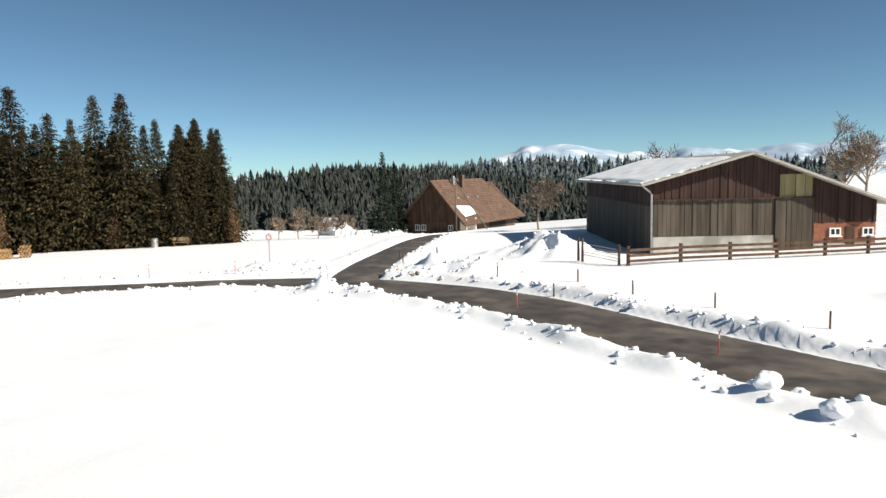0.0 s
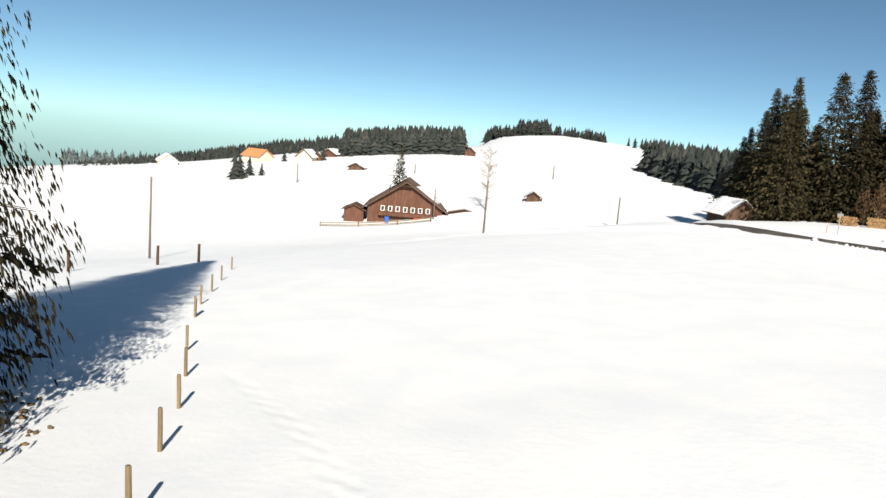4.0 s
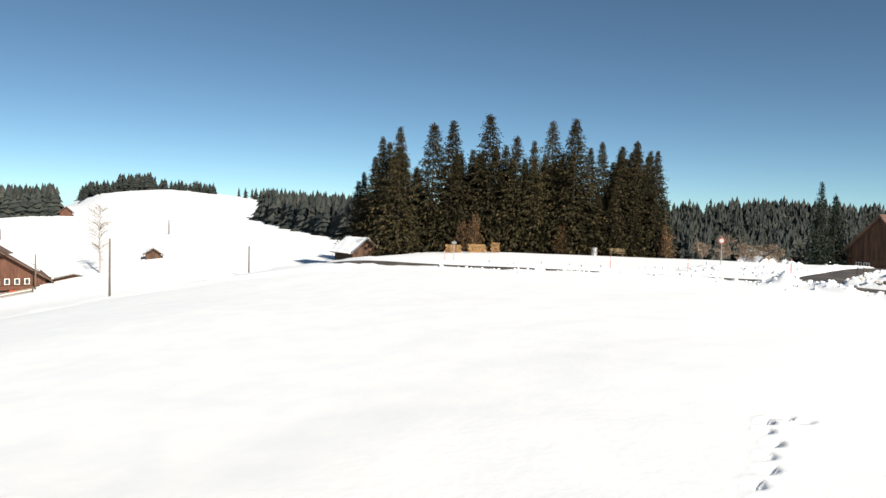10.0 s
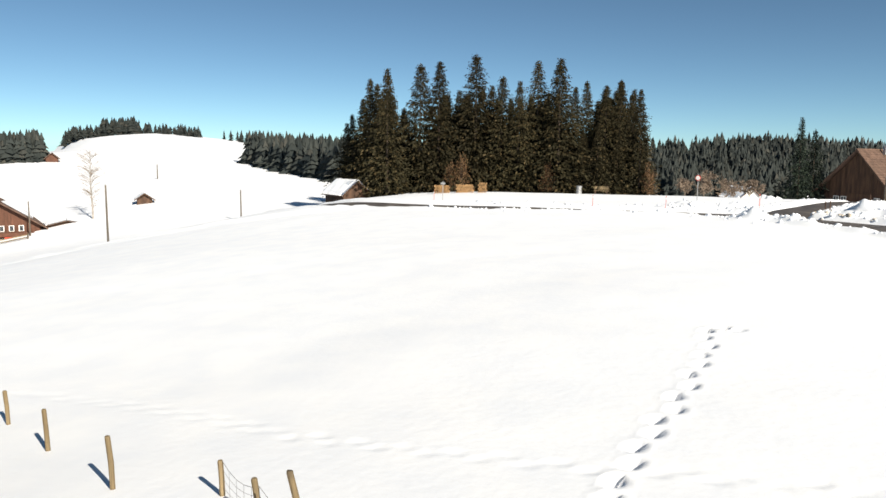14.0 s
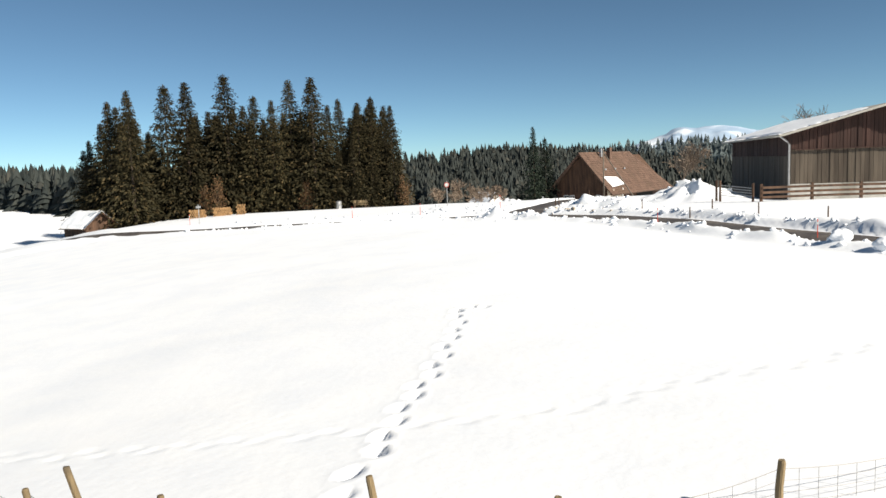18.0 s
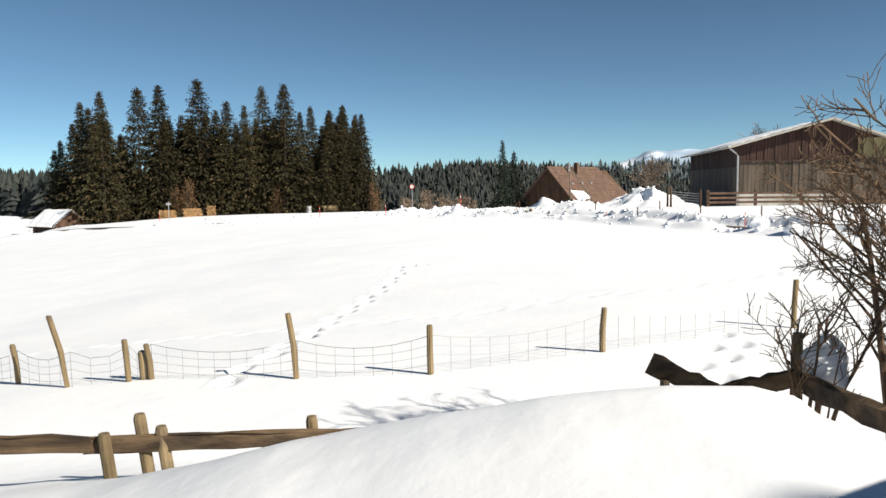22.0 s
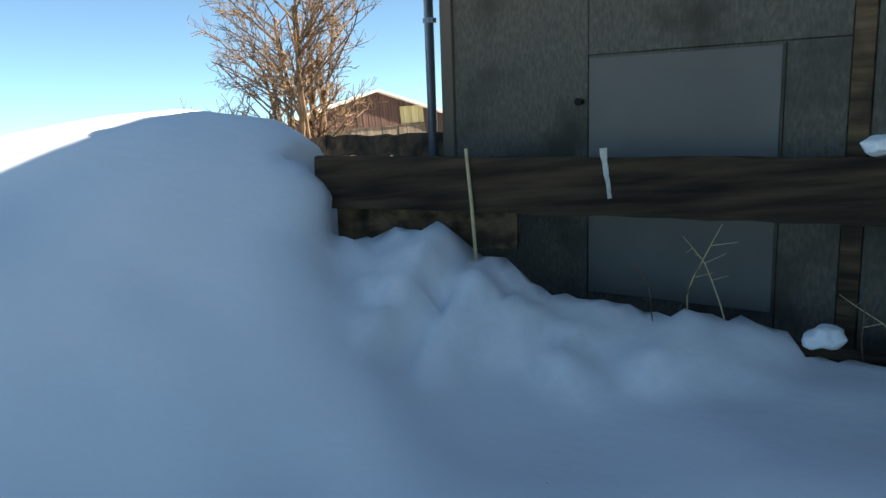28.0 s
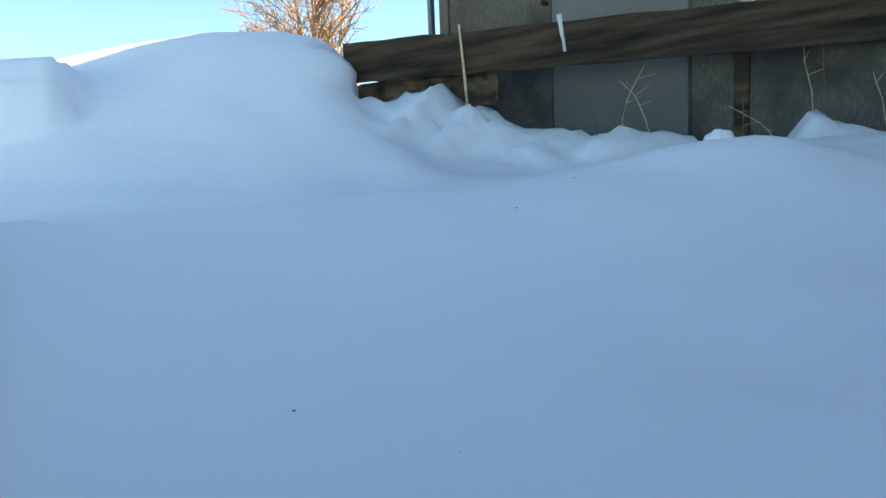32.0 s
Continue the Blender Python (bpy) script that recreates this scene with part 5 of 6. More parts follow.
mesh_fence([(x, y) for x, y, *_ in FIELD[2:12]], 5, 0.2, "wire_mesh", "sagging rusty wire mesh between the field posts")
for x, y in ((-40.1, 8.1), (-39.7, 5.9), (-37.7, 1.5), (-36.5, -2.5)):
    post_round("fence_post", "short pale stake in the far snow", x, y, 1.0, 0.07, mat=WOOD_DARK, group="far stakes")
# posts along the road and the paddock
for x, y in ((15.3, 23.5), (13.3, 27.9), (11.2, 31.5), (8.0, 33.0), (6.3, 38.6), (9.8, 35.4), (17.9, 18.6), (21, 13), (3.6, 45.0), (1.6, 48.2), (1.5, 51.6)):
    post_round("road_post", "thin dark wooden stake beside the road", x, y, 0.62, 0.035, mat=WOOD_DARK, group="roadside stakes")


def snow_stake(x, y, h, red=True):
    z = gz(x, y)
    t = thing("snow_stake", "red and white snow marker stake beside the road", "snow stake", Matrix.Translation((x, y, z)), group="snow stakes")
    part("shaft", tube(bmesh.new(), [(0, 0, -0.2), (0, 0, h)], [0.018, 0.018], 7), RED, t)
    part("band", tube(bmesh.new(), [(0, 0, h * 0.72), (0, 0, h * 0.86)], [0.02, 0.02], 7), WHITE, t)


for x, y in ((10.3, 21.3), (5.8, 30.5), (-2.6, 37.4), (-14.5, 47.8), (-29.5, 51.3), (13.4, 13.2), (-9.0, 47.0)):
    snow_stake(x, y, 0.85)


def road_sign(x, y):
    z = gz(x, y)
    t = thing("road_sign", "round red-rimmed traffic sign on a grey pole", "road sign", pose(x, y, z, 0, 0, -10))
    part("pole", tube(bmesh.new(), [(0, 0, -0.2), (0, 0, 1.9)], [0.03, 0.03], 8), METAL_GREY, t)
    part("rim", tube(bmesh.new(), [(0, -0.035, 1.62), (0, -0.05, 1.62)], [0.2, 0.2], 20), RED, t)
    part("face", tube(bmesh.new(), [(0, -0.051, 1.62), (0, -0.056, 1.62)], [0.15, 0.15], 20), WHITE, t)


road_sign(-7.0, 48.2)


def guide_board(x, y):
    z = gz(x, y)
    t = thing("footpath_sign", "small pale footpath sign on a thin pole", "sign post", pose(x, y, z, 0, 0, 20))
    part("pole", tube(bmesh.new(), [(0, 0, -0.2), (0, 0, 1.7)], [0.03, 0.03], 8), METAL_GREY, t)
    part("plate", boxed(-0.2, 0.2, -0.05, -0.03, 1.4, 1.58), METAL_GREY, t)


guide_board(-28.6, 51.2)


# bench and bins before the wood
def bench(x, y, rot):
    t = thing("bench", "brown slatted wooden bench before the wood", "bench", pose(x, y, gz(x, y), 0, 0, rot))
    for k in range(3):
        part("seat_slat", boxed(-0.9, 0.9, -0.22 + 0.15 * k, -0.1 + 0.15 * k, 0.42, 0.46), WOOD_POST, t)
        part("back_slat", boxed(-0.9, 0.9, 0.25, 0.29, 0.56 + 0.15 * k, 0.67 + 0.15 * k), WOOD_POST, t)
    for s in (-0.7, 0.7):
        part("leg", boxed(s - 0.05, s + 0.05, -0.2, 0.29, -0.2, 0.415), WOOD_DARK, t)
        part("back_post", boxed(s - 0.04, s + 0.04, 0.295, 0.34, -0.2, 1.05), WOOD_DARK, t)


bench(-21.6, 83.2, 10)
t = thing("bin", "grey metal bin standing before the wood", "bin", Matrix.Translation((-24.2, 82.4, gz(-24.2, 82.4))))
part("drum", tube(bmesh.new(), [(0, 0, -0.1), (0, 0, 0.95)], [0.35, 0.36], 12), METAL_GREY, t)
part("lid", tube(bmesh.new(), [(0, 0, 0.951), (0, 0, 1.02)], [0.38, 0.3], 12), METAL_GREY, t)


# the great spruce beside the field
z = gz(-13.9, -6.3)
spruce_thing("great_spruce", "huge old spruce with drooping brown-green boughs", (-13.9, -6.3, z - 0.2), 17.5, 4.9, 91, 54, 21, 105, 0.17, needles=NEEDLE_NEAR, bare=0.03, power=0.6, droop=0.22, slim=0.14, rag=(0.86, 1.05), hang=1.0)
# inner needles, coloured near-black as the shade between the boughs
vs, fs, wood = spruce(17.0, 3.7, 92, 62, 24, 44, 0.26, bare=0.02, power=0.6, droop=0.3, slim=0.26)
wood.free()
raw("inner_foliage", vs, fs, NEEDLE_SHADED, bpy.data.objects["great_spruce"])


def shrub(name, label, at, stems, h, spread, seed, mat, r=0.016, kids=5, levels=2, min_r=0.0025, lean=(0, 0)):
    """A leafless shrub: many stems from one stool, each forking into twigs."""
    rs2 = random.Random(seed)
    t = thing(name, label, "shrub", Matrix.Translation(at))
    twigs = bmesh.new()

    def grow(bm, p, d, ln, rad, lev, wob):
        n = 5
        pts, q = [p], p
        for k in range(n):
            d = (d + Vector((rs2.uniform(-1, 1), rs2.uniform(-1, 1), rs2.uniform(-0.6, 0.8))) * wob).normalized()
            q = q + d * ln / n
            pts.append(q)
        tube(bm, pts, [max(rad * (1 - 0.5 * k / n), min_r) for k in range(n + 1)], 6 if lev == levels else 4, cap=False)
        if lev:
            for k in range(kids):
                f = rs2.uniform(0.3, 1)
                i = min(int(f * n), n - 1)
                base = pts[i].lerp(pts[i + 1], f * n - i)
                o = Matrix.Rotation(rs2.uniform(0, 6.28), 3, d) @ d.orthogonal().normalized()
                grow(twigs, base, (d * 0.75 + o * 0.8 + Vector((0, 0, 0.15))).normalized(), ln * rs2.uniform(0.25, 0.5), max(rad * 0.45, min_r), lev - 1, wob * 1.4)
    for s in range(stems):
        a = rs2.uniform(0, 6.28)
        o = Vector((math.cos(a), math.sin(a), 0))
        bm = bmesh.new()
        grow(bm, o * rs2.uniform(0.02, 0.12), (Vector((lean[0], lean[1], 1)) + o * spread * rs2.uniform(0.2, 1)).normalized(), h * rs2.uniform(0.55, 0.85), r * rs2.uniform(0.6, 1.3), levels, 0.11)
        part("stem", bm, mat, t)
    part("twig_spray", twigs, mat, t)
    return t


# the bare shrub over the garden rail
shrub("shrub", "bare brown multi-stemmed shrub growing by the garden rail", (2.1, -6.6, 0.25), 14, 2.35, 0.27, 5, TWIG, 0.024, 6, 3, 0.0025, lean=(0.06, 0))
shrub("small_shrub", "low bare shrub caught with snow beside the rail", (1.55, -6.5, 0.5), 9, 0.85, 0.35, 6, TWIG, 0.011, 5, 2)
shrub("hedge_shrub", "tangled brown leafless thicket under the great spruce", (-9.9, -5.2, gz(-9.9, -5.2)), 16, 2.6, 0.5, 9, TWIG, 0.018, 5, 3, 0.0035)
shrub("hedge_shrub", "tangled brown leafless thicket under the great spruce", (-9.2, -5.9, gz(-9.2, -5.9)), 13, 2.3, 0.55, 10, TWIG, 0.018, 5, 3, 0.0035)


def snow_lump(name, label, at, rx, ry, rz, seed, mat=None):
    bm = bmesh.new()
    bmesh.ops.create_icosphere(bm, subdivisions=4, radius=1.0)
    for v in bm.verts:
        n = 1 + 0.3 * noise.noise(v.co * 1.3 + Vector((seed * 1.7, 0.3, 0))) + 0.08 * noise.noise(v.co * 3.5 + Vector((seed, 3, 0)))
        v.co = Vector((v.co.x * rx * n, v.co.y * ry * n, v.co.z * rz * n))
    ob = part(name, bm, mat or SNOW_NEAR, smooth=True)
    ob.location = at
    return tagged(ob, label, "snow", kind="")


snow_lump("snow_clump", "clump of snow caught in the small shrub", (1.62, -6.5, 0.88), 0.13, 0.1, 0.17, 2)
snow_lump("snow_clump", "small clump of snow in the shrub's fork", (2.05, -6.6, 1.4), 0.045, 0.04, 0.04, 3)


def beam(bm, a, b, w, h, seed, wob=0.012, n=10, taper=1.0):
    """A rough-sawn beam from a to b: w thick, h high."""
    rs2 = random.Random(seed)
    a, b = Vector(a), Vector(b)
    d = (b - a).normalized()
    s = d.cross(Vector((0, 0, 1))).normalized()
    u = s.cross(d)
    rings = []
    for k in range(n + 1):
        p = a.lerp(b, k / n)
        f = 1 + (taper - 1) * k / n
        ring = []
        for x, y in ((-1, -0.8), (-0.8, -1), (0.8, -1), (1, -0.8), (1, 0.8), (0.8, 1), (-0.8, 1), (-1, 0.8)):
            ring.append(bm.verts.new(p + s * (x * w / 2 * f + rs2.uniform(-wob, wob)) + u * (y * h / 2 * f + rs2.uniform(-wob, wob))))
        rings.append(ring)
    for q, r in zip(rings, rings[1:]):
        for k in range(8):
            bm.faces.new((q[k], q[(k + 1) % 8], r[(k + 1) % 8], r[k]))
    bm.faces.new(rings[0][::-1])
    bm.faces.new(rings[-1])
    bmesh.ops.recalc_face_normals(bm, faces=bm.faces)
    return bm


# rail fence round the garden
rf = thing("rail_fence", "old weathered brown plank rail along the snowy garden", "fence", Matrix.Translation((-1.6, -6.3, 0)))
o = Vector((-1.6, -6.3, 0))
part("rail", beam(bmesh.new(), Vector((-3.0, -6.62, 0.38)) - o, Vector((-0.75, -6.1, 0.3)) - o, 0.035, 0.11, 1), WOOD_RAIL, rf)
part("rail", beam(bmesh.new(), Vector((-5.4, -6.85, 0.45)) - o, Vector((-2.95, -6.63, 0.39)) - o, 0.035, 0.11, 2), WOOD_RAIL, rf)
for x, y, top, lx in ((-1.62, -6.22, 0.45, -0.02), (-2.86, -6.62, 0.46, -0.05), (-2.68, -6.5, 0.55, -0.06), (-2.54, -6.5, 0.47, -0.06)):
    part("post", tube(bmesh.new(), [Vector((x - lx * 2, y, -0.5)) - o, Vector((x, y, top - 0.03)) - o, Vector((x, y, top)) - o], [0.042, 0.04, 0.032], 9), WOOD_POST, rf)
corner = thing("corner_rail", "weathered planks meeting at the garden corner above the snow bank", "fence", Matrix.Translation((1.0, -6.4, 0)))
o = Vector((1.0, -6.4, 0))
part("rail", beam(bmesh.new(), Vector((0.62, -6.27, 0.84)) - o, Vector((1.14, -6.45, 0.6)) - o, 0.04, 0.13, 3), WOOD_RAIL, corner)
part("rail", beam(bmesh.new(), Vector((0.95, -6.42, 0.66)) - o, Vector((1.46, -6.5, 0.8)) - o, 0.035, 0.11, 4), WOOD_RAIL, corner)
part("post", tube(bmesh.new(), [Vector((0.7, -6.36, -0.1)) - o, Vector((0.7, -6.34, 0.74)) - o], [0.035, 0.03], 9), WOOD_POST, corner)
part("post", tube(bmesh.new(), [Vector((1.46, -6.5, 0.1)) - o, Vector((1.46, -6.47, 1.07)) - o], [0.032, 0.03], 9), WOOD_POST, corner)

side_rail = thing("side_rail", "dark weathered beam running past the shrub to the shed", "fence", Matrix.Translation((1.6, -8, 0)))
o = Vector((1.6, -8, 0))
part("rail", beam(bmesh.new(), Vector((1.48, -6.55, 0.78)) - o, Vector((1.75, -8.45, 0.8)) - o, 0.055, 0.13, 5), WOOD_RAIL, side_rail)
part("rail", beam(bmesh.new(), Vector((1.74, -8.4, 0.8)) - o, Vector((2.1, -9.6, 0.72)) - o, 0.06, 0.13, 6), WOOD_RAIL, side_rail)
for k, (a, b) in enumerate(((0.6, 0.54), (0.3, 0.24))):
    part("rail", beam(bmesh.new(), Vector((1.74, -8.4, a)) - o, Vector((2.1, -9.58, b)) - o, 0.035, 0.16, 50 + k), WOOD_RAIL, side_rail)
part("post", beam(bmesh.new(), Vector((1.74, -8.35, 0.0)) - o, Vector((1.74, -8.35, 0.93)) - o, 0.11, 0.11, 7), WOOD_DARK, side_rail)

# the stout board fence along the shed wall
bf = thing("board_fence", "old dark weathered board fence close to the shed wall", "fence", Matrix.Translation((4.3, -12, 0)))
o = Vector((4.3, -12, 0))
along = lambda u, z, off=0.0: Vector((3.67 + 0.719 * u + 0.695 * off, -11.37 - 0.695 * u + 0.719 * off, z)) - o
part("top_board", beam(bmesh.new(), along(-1.25, 0.06), along(5.2, -0.5), 0.055, 0.38, 8, 0.009, 30), BOARD, bf)
part("low_board", beam(bmesh.new(), along(1.9, -1.28), along(5.2, -1.6), 0.055, 0.3, 9, 0.01, 14), BOARD, bf)
# extra dark board, added to stand for the shade below the top board
part("back_board", beam(bmesh.new(), along(-1.2, -0.28, 0.16), along(0.25, -0.38, 0.16), 0.05, 0.3, 19, 0.01, 8), WOOD_RAIL, bf)
for u, top in ((2.42, 0.0), (-1.2, 0.42), (4.8, -0.2)):
    part("post", beam(bmesh.new(), along(u, -1.7, 0.1), along(u, top, 0.1), 0.15, 0.15, int(u * 10), 0.008, 10), WOOD_RAIL, bf)
for k in range(9):
    part("picket", beam(bmesh.new(), along(-1.3 + 0.12 * k, -1.0, 0.3), along(-1.3 + 0.12 * k, 0.0, 0.3), 0.035, 0.04, 20 + k, 0.004, 3), WOOD_DARK, bf)
cane = part("bamboo_cane", tube(bmesh.new(), [(0, 0, -0.75), (0.005, 0, -0.2), (0.0, 0, 0.18)], [0.012, 0.013, 0.012], 8), BAMBOO, label="pale bamboo cane leaning on the board fence")
cane.location = (3.63, -11.41, 0.02)
tagged(settle(cane), category="garden cane")
rag = part("rag", beam(bmesh.new(), (0, 0, 0.1), (0.02, -0.01, -0.22), 0.015, 0.035, 33, 0.008, 8, 0.4), ROPE, label="pale frayed cloth strip tied to the board")
rag.location = (4.3, -12.04, 0.02)
tagged(settle(rag), category="cloth strip")
settle(bf)
settle(snow_lump("snow_clump", "small cap of snow on the fence post", (5.42, -13.05, 0.0), 0.09, 0.09, 0.06, 6))
settle(snow_lump("snow_clump", "small cap of snow on the lower board", (5.2, -12.85, -1.1), 0.13, 0.1, 0.07, 7))


# the shed
def shed():
    L, D, H = 15.0, 6.0, 1.93
    t = thing("shed", "grey fibre-cement clad shed with thick snow on its eaves", "shed", Matrix.Translation((4.0, -10.12, 0)) @ pose(0, 0, 0, 0, 0, -55.4) @ pose(0, 0, 0, 0, 4.6, 0))
    # local x runs along the wall away from the corner, local -y faces the garden
    part("wall", boxed(-0.05, L, 0.06, D, -2.4, H), SHEET_CEMENT, t)
    for a, b, z0, z1, mat in ((0.05, 1.25, -1.6, H - 0.02, SHEET_CEMENT), (1.256, 2.99, 0.9, H - 0.02, SHEET_CEMENT), (2.62, 2.99, -1.6, 0.894, SHEET_CEMENT), (1.256, 2.614, -1.6, 0.894, SHEET_CEMENT), (3.12, 6.0, -1.6, H - 0.02, SHEET_CEMENT)):
        part("wall_panel", boxed(a, b, 0.02, 0.058, z0, z1, bevel=0.004), mat, t)
    part("patch_panel", boxed(1.27, 2.6, -0.008, 0.018, -0.9, 0.875, bevel=0.004), SHEET_GREY, t, "smooth pale grey lower panel")
    part("batten", boxed(2.995, 3.115, 0.0, 0.058, -1.6, H - 0.02, bevel=0.006), WOOD_RAIL, t)
    part("knob", tube(bmesh.new(), [(1.2, -0.05, 0.56), (1.2, 0.02, 0.56)], [0.03, 0.022], 10), BLACK, t, "round dark knob")
    part("corner_trim", boxed(-0.07, 0.045, -0.01, 0.058, -1.6, H - 0.02, bevel=0.006), WOOD_POLE, t)
    w = thing_part("window", t)
    part("frame", boxed(3.2, 3.42, -0.06, 0.018, 0.5, 1.9, bevel=0.008), WOOD_DARK, w)
    part("frame", boxed(3.421, 5.2, -0.06, 0.018, 0.5, 0.64, bevel=0.008), WOOD_DARK, w)
    part("frame", boxed(3.421, 5.2, -0.06, 0.018, 1.78, 1.9, bevel=0.008), WOOD_DARK, w)
    part("pane", boxed(3.421, 5.2, -0.02, 0.015, 0.641, 1.779), SHEET_CEMENT, w)
    part("fascia", boxed(-0.4, L + 0.4, -0.42, -0.38, H - 0.1, H + 0.1), WOOD_RED, t, "red-brown eaves board")
    part("soffit", boxed(-0.4, L + 0.4, -0.379, D + 0.4, H + 0.0, H + 0.06), WOOD_RED, t)
    part("roof", slab(bmesh.new(), ((-0.4, -0.55, H + 0.16), (L + 0.5, -0.55, H + 0.16), (L + 0.5, D + 0.5, H + 0.62), (-0.4, D + 0.5, H + 0.62)), 0.09), TILE, t)
    part("gutter", tube(bmesh.new(), [(-0.62, -0.6, H + 0.08), (L + 0.5, -0.6, H + 0.08)], [0.06, 0.06], 10), METAL_ZINC, t, smooth=True)
    part("downpipe", tube(bmesh.new(), [(-0.3, -0.58, H + 0.06), (-0.3, -0.56, H - 0.02), (-0.25, -0.4, H - 0.16), (-0.17, -0.18, H - 0.32), (-0.14, -0.06, H - 0.46), (-0.14, -0.05, -1.5)], [0.04] * 6, 10), METAL_ZINC, t, smooth=True, label="blue-grey zinc downpipe")
    for zz in (1.25, -0.1):
        part("pipe_clip", tube(bmesh.new(), [(-0.14, -0.05, zz), (-0.14, -0.05, zz + 0.04)], [0.058, 0.058], 10), METAL_ZINC, t)
    snow_sheet("snow", ((-0.44, -0.62, H + 0.21), (L + 0.5, -0.56, H + 0.21), (L + 0.5, D + 0.4, H + 0.67), (-0.44, D + 0.4, H + 0.67)), 0.26, 61, t, 150, 60, 0.1, brow=0.34, label="thick overhanging snow on the roof")
    settle(t)


shed()

# an unseen house joined to the shed, added and sized to shade the garden
dw = thing("dwelling", "unseen timber house joined to the shed, added to shade the garden", "house", pose(6.75, -14.6, 0.85, 0, 0, -6), kind="structure")
part("wall", prism(bmesh.new(), [(0, -4), (20, -4), (20, 4.6), (10, 10.43), (0, 4.6)], -13, 0.0), WOOD_DARK, dw)
for s in (1, -1):
    e = 10 + s * 10.9
    part("roof", slab(bmesh.new(), ((e, -13.8, 4.1), (e, 0.15, 4.1), (10, 0.15, 10.6), (10, -13.8, 10.6)), 0.15), TILE, dw)
settle(dw)

# old timbers under the overhanging snow
tb = thing("timber_stack", "dark old timbers half buried under overhanging snow", "timber", Matrix.Translation((0.0, -11.77, 0)))
for k in range(3):
    part("timber", beam(bmesh.new(), (-2.6, 0.03 * k - 0.04, -1.12 + 0.15 * k), (0.36 - 0.09 * k, 0.05 * k, -1.14 + 0.145 * k), 0.22, 0.17, 40 + k, 0.02, 8), WOOD_DARK, tb)
settle(tb)

# dry weeds along the board fence
rw = random.Random(17)
for k in range(26):
    u = rw.uniform(0.3, 4.4)
    base = along(u, 0, rw.uniform(-0.15, 0.35)) + Vector((4.3, -12, 0))
    z = garden_z(base.x, base.y) - 0.05
    pts, p, d = [Vector((0, 0, 0))], Vector((0, 0, 0)), Vector((rw.uniform(-0.4, 0.4), rw.uniform(-0.4, 0.4), 1)).normalized()
    for j in range(5):
        p = p + d * rw.uniform(0.08, 0.17)
        d = (d + Vector((rw.uniform(-1, 1), rw.uniform(-1, 1), rw.uniform(-0.7, 0.2))) * 0.28).normalized()
        pts.append(p.copy())
    bm = tube(bmesh.new(), pts, [0.005, 0.0045, 0.004, 0.0035, 0.003, 0.002], 4)
    for j in (2, 3, 4):
        e = pts[j] + Vector((rw.uniform(-1, 1), rw.uniform(-1, 1), rw.uniform(-0.3, 0.8))) * 0.12
        tube(bm, [pts[j], e], [0.003, 0.0015], 3, cap=False)
    ob = part("dry_weed", bm, BAMBOO if k % 3 else TWIG)
    ob.location = (base.x, base.y, z)
    tagged(settle(ob), "thin dry weed stalk against the board fence", "dry weed", "dry weeds by the fence")


# stacked timber under the thicket, capped with snow
ws = thing("timber_stack", "old timber stack under the thicket with a cap of snow", "timber", pose(-10.4, -6.15, gz(-10.4, -6.15) - 0.35, 0, 0, 78))
for k in range(5):
    part("timber", beam(bmesh.new(), (-1.3, 0.02 * k, 0.12 + 0.24 * k), (1.3, -0.02 * k, 0.12 + 0.24 * k), 0.6, 0.2, 60 + k, 0.02, 6), WOOD_DARK, ws)
snow_sheet("snow", ((-1.5, -0.5, 1.3), (1.5, -0.5, 1.3), (1.5, 0.5, 1.32), (-1.5, 0.5, 1.32)), 0.3, 71, ws, 20, 10, 0.3, label="cap of snow")
for k in range(7):
    post_round("stake", "crooked grey stake leaning in the thicket", -8.8 - 0.3 * k, -4.7 - 0.2 * (k % 3), 0.7 + 0.1 * (k % 3), 0.016, (0.12 * (k % 3 - 1), 0.1), mat=TWIG, group="thicket stakes", cat="stake")


# loose clods of ploughed snow along the road and on the heaps
def clods(name, label, spots, mat, seed):
    """Many small angular lumps of snow in one mesh; spots: (x, y, size)."""
    rs2 = random.Random(seed)
    unit = bmesh.new()
    bmesh.ops.create_icosphere(unit, subdivisions=2, radius=1.0)
    base = [v.co.copy() for v in unit.verts]
    tris = [tuple(v.index for v in f.verts) for f in unit.faces]
    unit.free()
    xs, ys = np.array([s[0] for s in spots]), np.array([s[1] for s in spots])
    zs = ground_z(xs, ys)
    vs, fs = [], []
    for (x, y, s), z in zip(spots, zs):
        off = Vector((rs2.uniform(0, 90), rs2.uniform(0, 90), 0))
        a, sx, sy, sz = rs2.uniform(0, 6.28), rs2.uniform(0.7, 1.3), rs2.uniform(0.6, 1.0), rs2.uniform(0.5, 0.9)
        k = len(vs)
        for c in base:
            q = s * (1 + 0.55 * noise.noise(c * 1.3 + off) + 0.25 * noise.noise(c * 3.1 + off))
            u, v = c.x * sx * q, c.y * sy * q
            vs.append((x + u * math.cos(a) - v * math.sin(a), y + u * math.sin(a) + v * math.cos(a), float(z) + s * 0.12 + c.z * sz * q))
        fs += [(k + i, k + j, k + l) for i, j, l in tris]
    return tagged(raw(name, vs, fs, mat, smooth=True), label, "snow clods", kind="stuff")


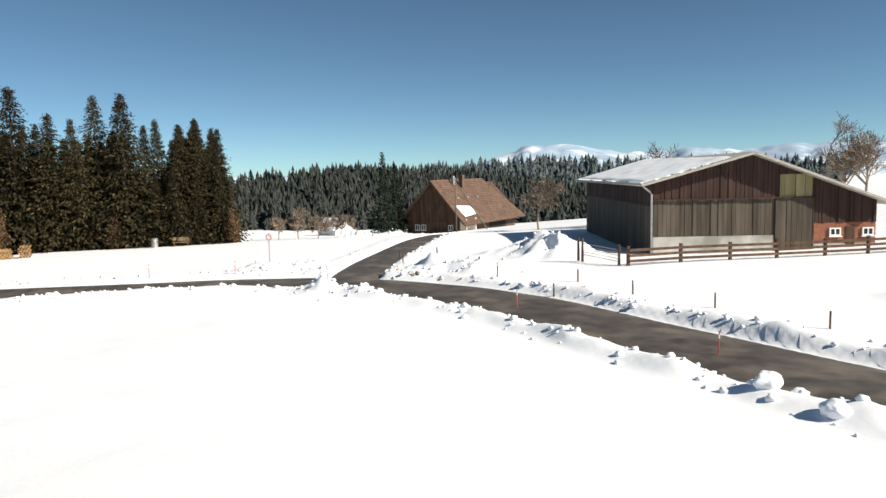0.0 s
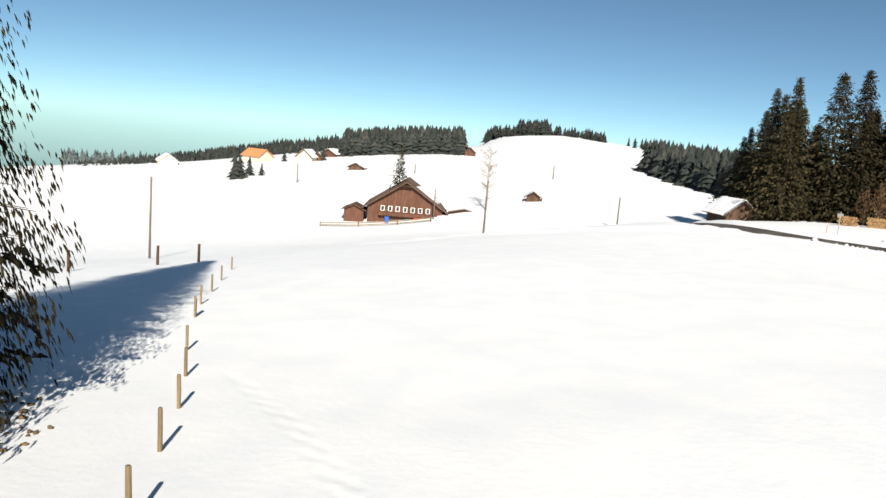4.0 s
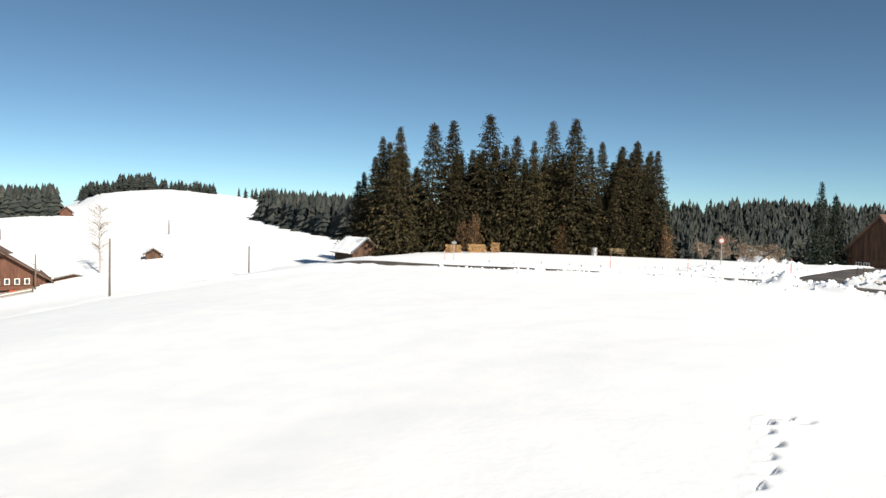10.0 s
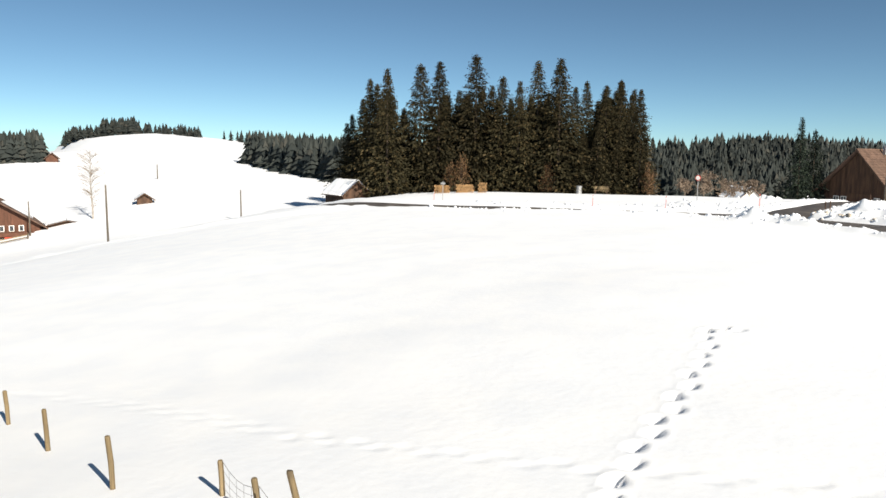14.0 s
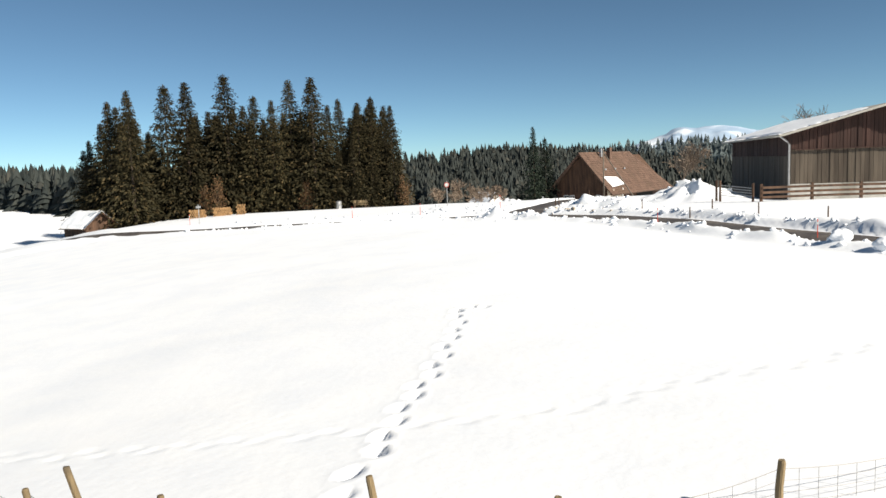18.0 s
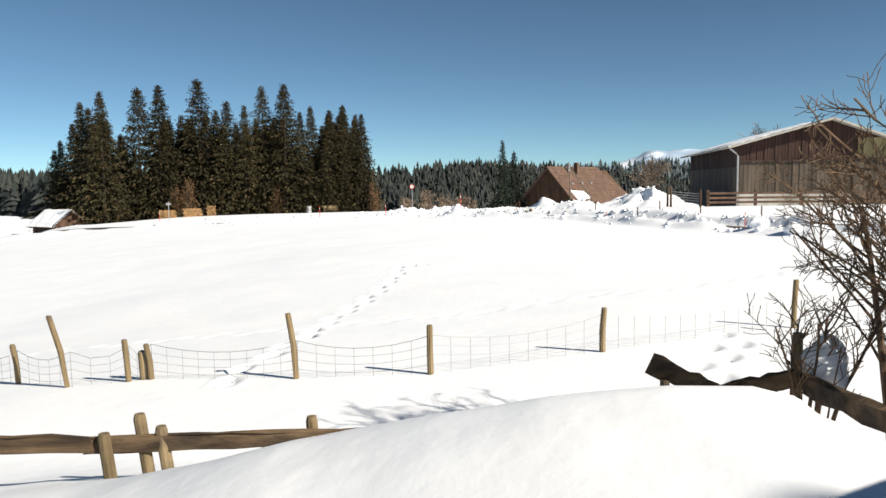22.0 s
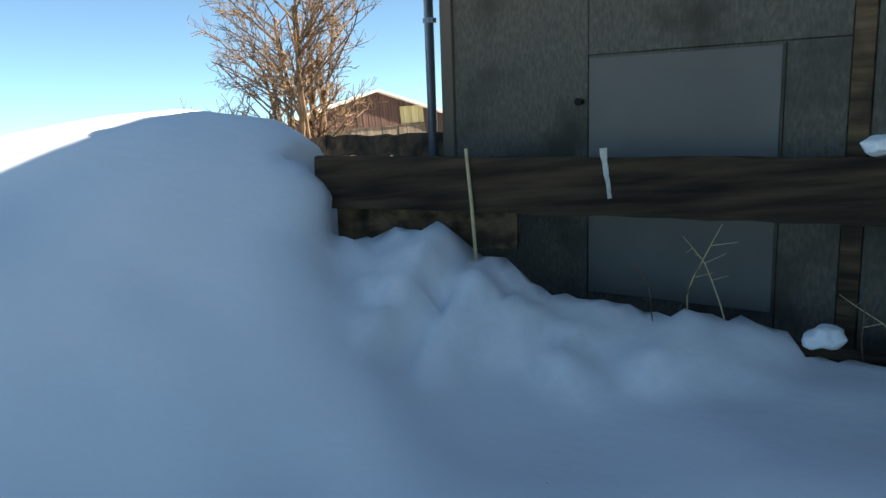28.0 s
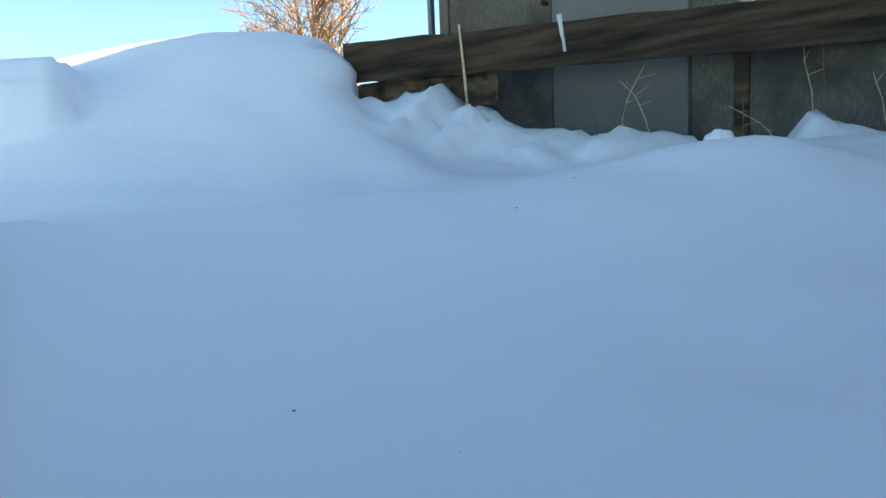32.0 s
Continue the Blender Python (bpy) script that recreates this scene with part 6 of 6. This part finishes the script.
rc = random.Random(77)
near, dirty = [], []
for line, half, span, n in ((ROAD, ROAD_W, (0.08, 0.62), 620), (DRIVE, DRIVE_W, (0.0, 0.6), 160)):
    for _ in range(n):
        u = rc.uniform(*span) * (len(line) - 1)
        i = int(u)
        (ax, ay), (bx, by) = line[i], line[i + 1]
        d = math.hypot(bx - ax, by - ay)
        w = (half + 0.3 + abs(rc.gauss(0, 0.75))) * rc.choice((-1, 1))
        px, py = ax + (bx - ax) * (u - i) - (by - ay) / d * w, ay + (by - ay) * (u - i) + (bx - ax) / d * w
        s = rc.choice((0.04, 0.05, 0.06, 0.08, 0.1, 0.15)) * rc.uniform(0.8, 1.3)
        if math.hypot(px - 3.5, py - 43) < 4.5 and rc.random() < 0.55:
            dirty.append((px, py, s * 1.3))
        else:
            near.append((px, py, s))
for px, py, spread, n in ((12.0, 50.4, 1.6, 50), (-6.4, 48.8, 1.8, 60), (5.0, 42.6, 1.7, 60), (-1.5, 37.0, 1.2, 40), (0, 111, 3.0, 50)):
    for _ in range(n):
        near.append((px + rc.gauss(0, spread), py + rc.gauss(0, spread), rc.uniform(0.04, 0.15)))
off_road = lambda q: seg_dist(np.array([q[0]]), np.array([q[1]]), ROAD)[0] > ROAD_W + 0.1 and seg_dist(np.array([q[0]]), np.array([q[1]]), DRIVE)[0] > DRIVE_W + 0.1
clods("snow_clods", "loose white clods of ploughed snow along the road", [q for q in near if off_road(q)], SNOW, 78)
clods("dirty_snow_clods", "brown dirty ploughed snow at the road junction", [q for q in dirty if off_road(q)], DIRTY_SNOW, 79)
snow_lump("snow_block", "large broken block of ploughed snow beside the road", (9.25, 16.55, gz(9.25, 16.55) + 0.12), 0.36, 0.26, 0.26, 21)
snow_lump("snow_block", "large broken block of ploughed snow beside the road", (9.7, 14.6, gz(9.7, 14.6) + 0.1), 0.32, 0.28, 0.22, 22)

litter = [(-13.4 + rc.gauss(0, 0.8), -3.6 + rc.gauss(0, 0.6), rc.uniform(0.02, 0.07)) for _ in range(220)]
tagged(clods("bare_earth", "dark bare earth and litter showing through snow under the spruce", litter, DIRT, 80), category="earth")
bits = [(rc.uniform(-0.4, 1.6), rc.uniform(-13.8, -11.2), rc.uniform(0.0015, 0.0035)) for _ in range(14)]
tagged(clods("bark_bits", "scattered dark bits of bark on the garden snow", bits, DIRT, 81), category="bark bits")
